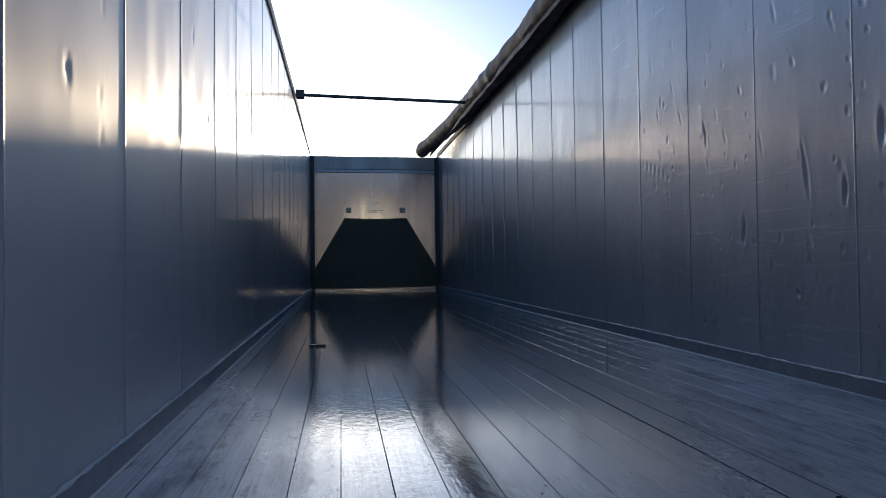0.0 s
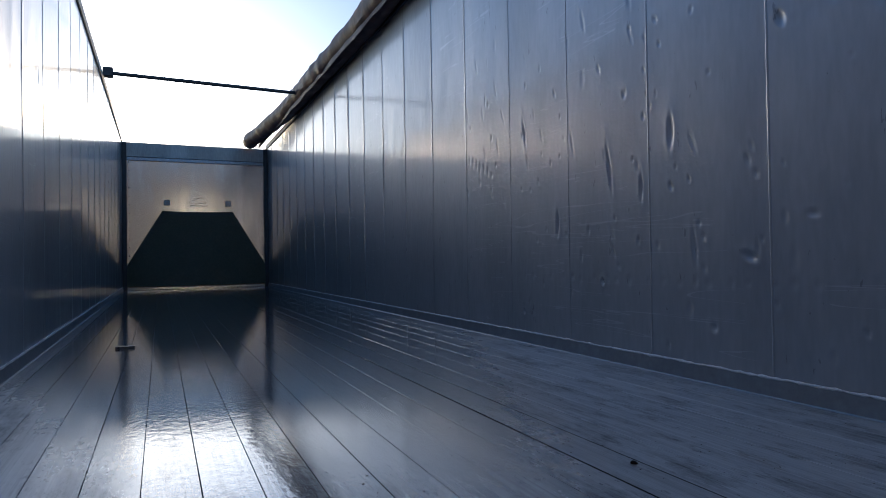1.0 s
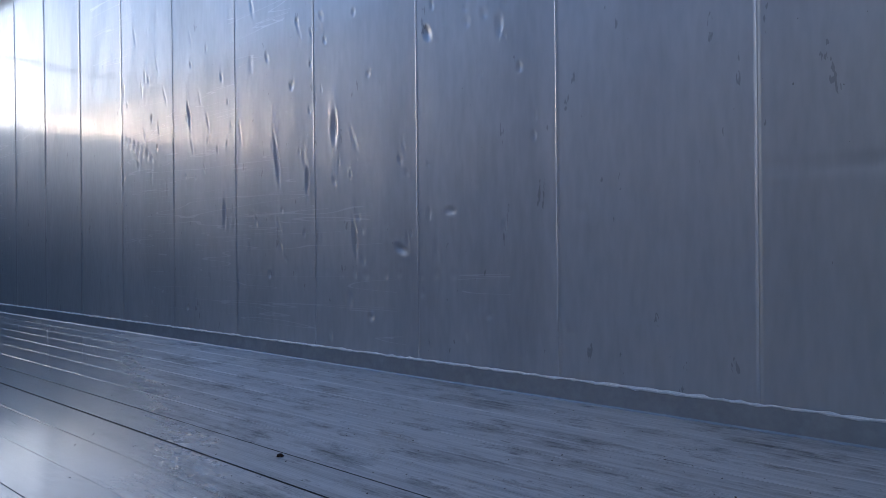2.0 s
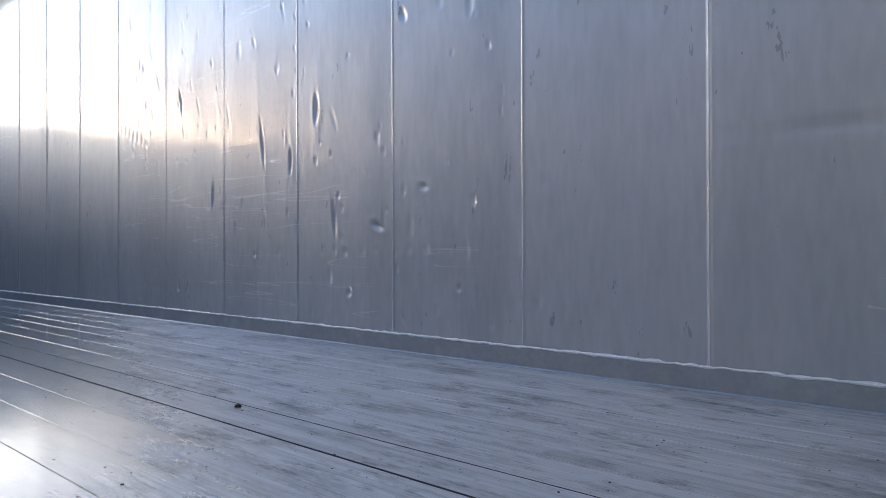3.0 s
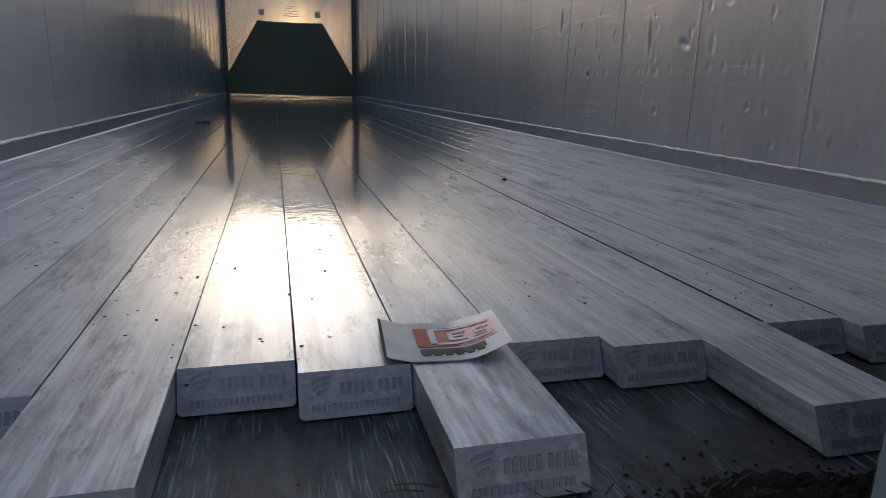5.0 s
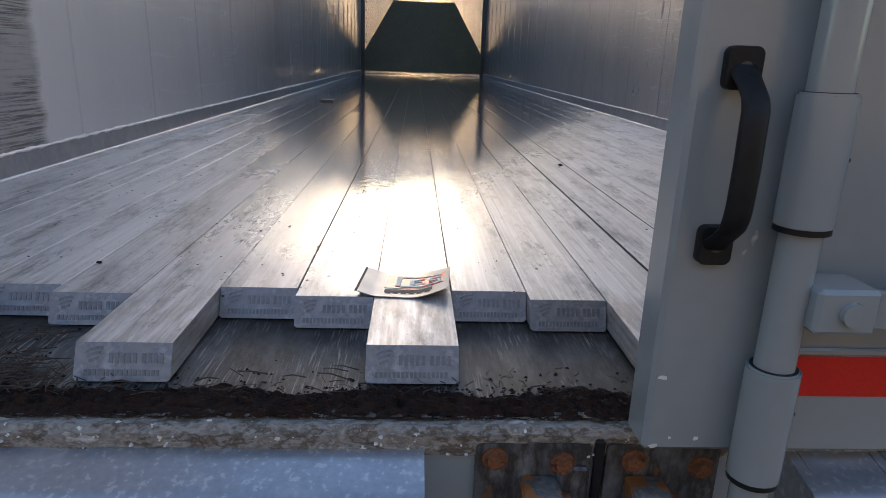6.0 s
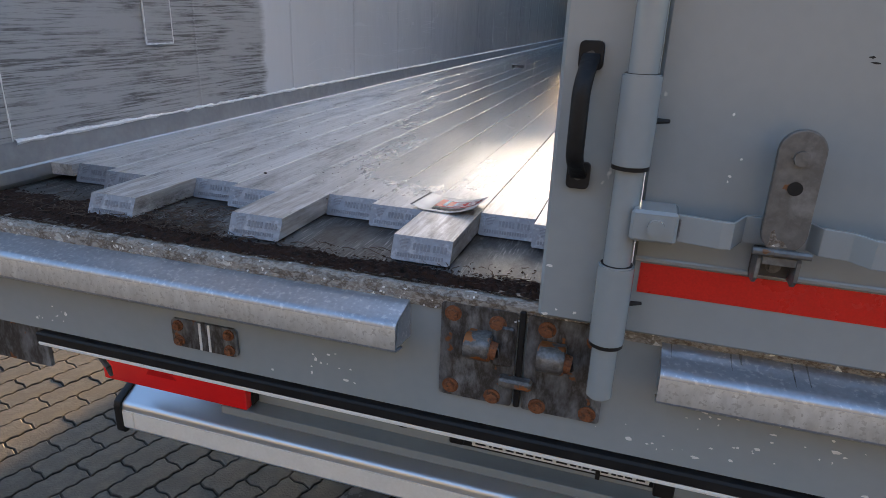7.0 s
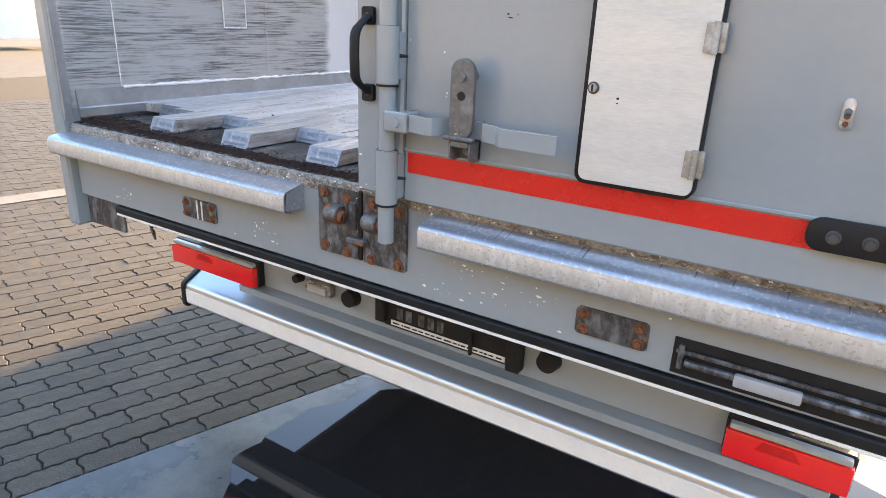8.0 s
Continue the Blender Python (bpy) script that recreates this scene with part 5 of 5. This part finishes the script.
def tie_hook():
    h = thing("tie_hook", "small dark hook under the beam", "hook", (-0.80, 0.03, -0.36))
    bm = rod((-0.80, 0.03, -0.345), (-0.80, 0.03, -0.375), 0.006, 10)
    rod((-0.80, 0.03, -0.373), (-0.775, 0.02, -0.385), 0.006, 10, bm=bm)
    rod((-0.775, 0.02, -0.385), (-0.770, 0.02, -0.405), 0.006, 10, 0.004, bm=bm)
    rear(part("hook_bar", bm, DARKSTEEL, h), BEAM)
    return h


tie_hook()


# ---- loose sticker on the planks ----
def sticker():
    """A curled, torn label: grey film, red and white blocks, a black toothed band."""
    s = thing("sticker", "torn curled label with faded red lettering blocks", "label", (-0.192, 0.262, 0.0))
    def film(u0, u1, v0, v1, lift, n=14):
        bm = bmesh.new()
        rows = []
        for i in range(n + 1):
            u = u0 + (u1 - u0) * i / n
            line = []
            for v in (v0, v1):
                h = 0.0025 + lift + 1.5 * max(u - 0.080, 0) ** 1.6 + 0.25 * max(0.03 - u, 0)
                line.append(bm.verts.new((u, v - 0.10 * max(u - 0.1, 0) * (1 if v > 0.05 else -2), h)))
            line += [bm.verts.new(v.co - Vector((0, 0, 0.0005))) for v in line[::-1]]
            rows.append(line)
        for a, b in zip(rows, rows[1:]):
            for k in range(4):
                bm.faces.new((a[k], b[k], b[(k + 1) % 4], a[(k + 1) % 4]))
        bm.faces.new(rows[0]), bm.faces.new(rows[-1])
        return bm
    part("film", film(0.0, 0.140, 0.0, 0.112, 0.0), FILM, s)
    part("dark_edge", film(0.0, 0.0035, 0.0, 0.112, 0.0008, 3), BLACK, s)
    part("red_block", film(0.040, 0.132, 0.036, 0.090, 0.0008), REDPRINT, s, "faded red print")
    for u0, u1, v0, v1 in ((0.056, 0.128, 0.082, 0.086), (0.056, 0.064, 0.044, 0.082), (0.064, 0.128, 0.040, 0.045), (0.078, 0.084, 0.052, 0.074), (0.084, 0.100, 0.070, 0.075), (0.084, 0.096, 0.061, 0.065), (0.084, 0.100, 0.051, 0.056),
                           (0.108, 0.126, 0.070, 0.075), (0.108, 0.112, 0.063, 0.070), (0.108, 0.126, 0.060, 0.064), (0.122, 0.126, 0.053, 0.060), (0.108, 0.126, 0.050, 0.055)):
        part("white_block", film(u0, u1, v0, v1, 0.0016, 6), WHITE, s)
    part("black_band", film(0.042, 0.115, 0.018, 0.030, 0.0008), BLACK, s, "black toothed band")
    for i in range(6):
        part("band_tooth", film(0.044 + 0.012 * i, 0.052 + 0.012 * i, 0.013, 0.0185, 0.0008, 2), BLACK, s)
    s.matrix_basis = pose(-0.236, 0.270, 0.0, 0, 0, -5)
    return s


FILM = material("pale_plastic_film", (0.50, 0.50, 0.50), 0.22, 0.0, ((0.38, 0.38, 0.38),), 30)
REDPRINT = material("faded_red_print", (0.52, 0.05, 0.04), 0.16, 0.0, ((0.44, 0.05, 0.04),), 40)
sticker()


# ---- bits on the floor ----
def clod(name, x, y, size, mat, label, seed, flat=0.45):
    """A small crumpled lump lying on the planks."""
    bm = bmesh.new()
    bmesh.ops.create_icosphere(bm, subdivisions=2, radius=size)
    for v in bm.verts:
        v.co *= 1 + 0.5 * noise.noise(v.co / size * 1.3 + Vector((seed, 0, 0)))
        v.co.z *= flat
    low = min(v.co.z for v in bm.verts)
    ob = new(name, mesh_of(name, bm, mat))
    ob.matrix_basis = pose(x, y, -low - 0.0005, 0, 0, seed * 40)
    return tagged(ob, label, "dirt", "bits on the floor")


clod("dirt_clod", 0.362, 1.565, 0.008, DIRT, "dark crumb of dirt beside a plank joint", 1)
for number, (cx, cy, size) in enumerate(((-0.428, 0.262, 0.0022), (-0.672, 0.405, 0.0045), (-0.457, 0.629, 0.0022), (-0.558, 0.676, 0.0022), (-0.485, 0.452, 0.0017),
                                         (-0.405, 0.412, 0.0018), (-0.327, 0.523, 0.0022), (-0.297, 0.500, 0.0017))):
    clod("dirt_clod", cx, cy, size, DIRT, "dark crumb of dirt on a plank", number + 2)


def rag():
    """A flat dark scrap far down the floor."""
    bm = bmesh.new()
    pts = [(-0.05 + 0.10 * i / 9, 0.012 * noise.noise((i * 0.7, 1, 0)) - 0.02) for i in range(10)] + [(0.05 - 0.10 * i / 9, 0.02 + 0.02 * noise.noise((i * 0.9, 7, 0))) for i in range(10)]
    prism(pts, "z", 0.0005, 0.012, 0.0, bm)
    ob = new("rag", mesh_of("rag", bm, DARKSTEEL))
    ob.matrix_basis = pose(-0.824, 4.42, 0, 0, 0, 4)
    return tagged(ob, "flat dark scrap lying on the planks", "scrap")


rag()
speck_mesh = bmesh.new()
rnd = random.Random(77)
for _ in range(420):
    x, y, r = rnd.uniform(-1.15, 1.15), 0.3 + abs(rnd.gauss(0, 1.1)), rnd.uniform(0.0005, 0.0019)
    m = Matrix.Translation((x, y, r * 0.3)) @ Matrix.Diagonal((rnd.uniform(0.8, 2.2), rnd.uniform(0.8, 1.6), 0.5, 1))
    bmesh.ops.create_icosphere(speck_mesh, subdivisions=1, radius=r, matrix=m)
tagged(new("grit", mesh_of("grit", speck_mesh, DIRT)), "fine dark grit scattered over the planks", "grit", kind="stuff")


# ---- parked van across the yard ----
def van():
    v = thing("van", "white parked van across the yard", "van", (-23.0, 10.0, GROUND))
    side = [(-2.5, 0.35), (2.2, 0.35), (2.45, 0.55), (2.45, 0.95), (2.2, 1.15), (1.55, 1.30), (1.0, 2.05), (0.7, 2.2), (-2.4, 2.25), (-2.5, 2.1)]
    part("body", prism(side, "x", -0.95, 0.95, 0.06), PLASTER, v)
    glass = [(1.42, 1.32), (0.98, 1.92), (0.45, 1.92), (0.45, 1.32)]
    for sx in (-0.955, 0.945):
        part("side_window", prism(glass, "x", sx, sx + 0.012), GLASSY, v)
    part("bumper", box(-0.9, 0.9, 2.35, 2.52, 0.35, 0.60, 0.04), BLACK, v)
    for sx in (-0.9, 0.72):
        for y in (1.55, -1.55):
            tyre = part("wheel", rod((sx, y, 0.33), (sx + 0.2, y, 0.33), 0.33, 28, bevel=0.03), BLACK, v, "black tyre")
            part("rim", rod((sx - 0.005, y, 0.33), (sx + 0.205, y, 0.33), 0.20, 20), GALV, tyre)
    return v


van()
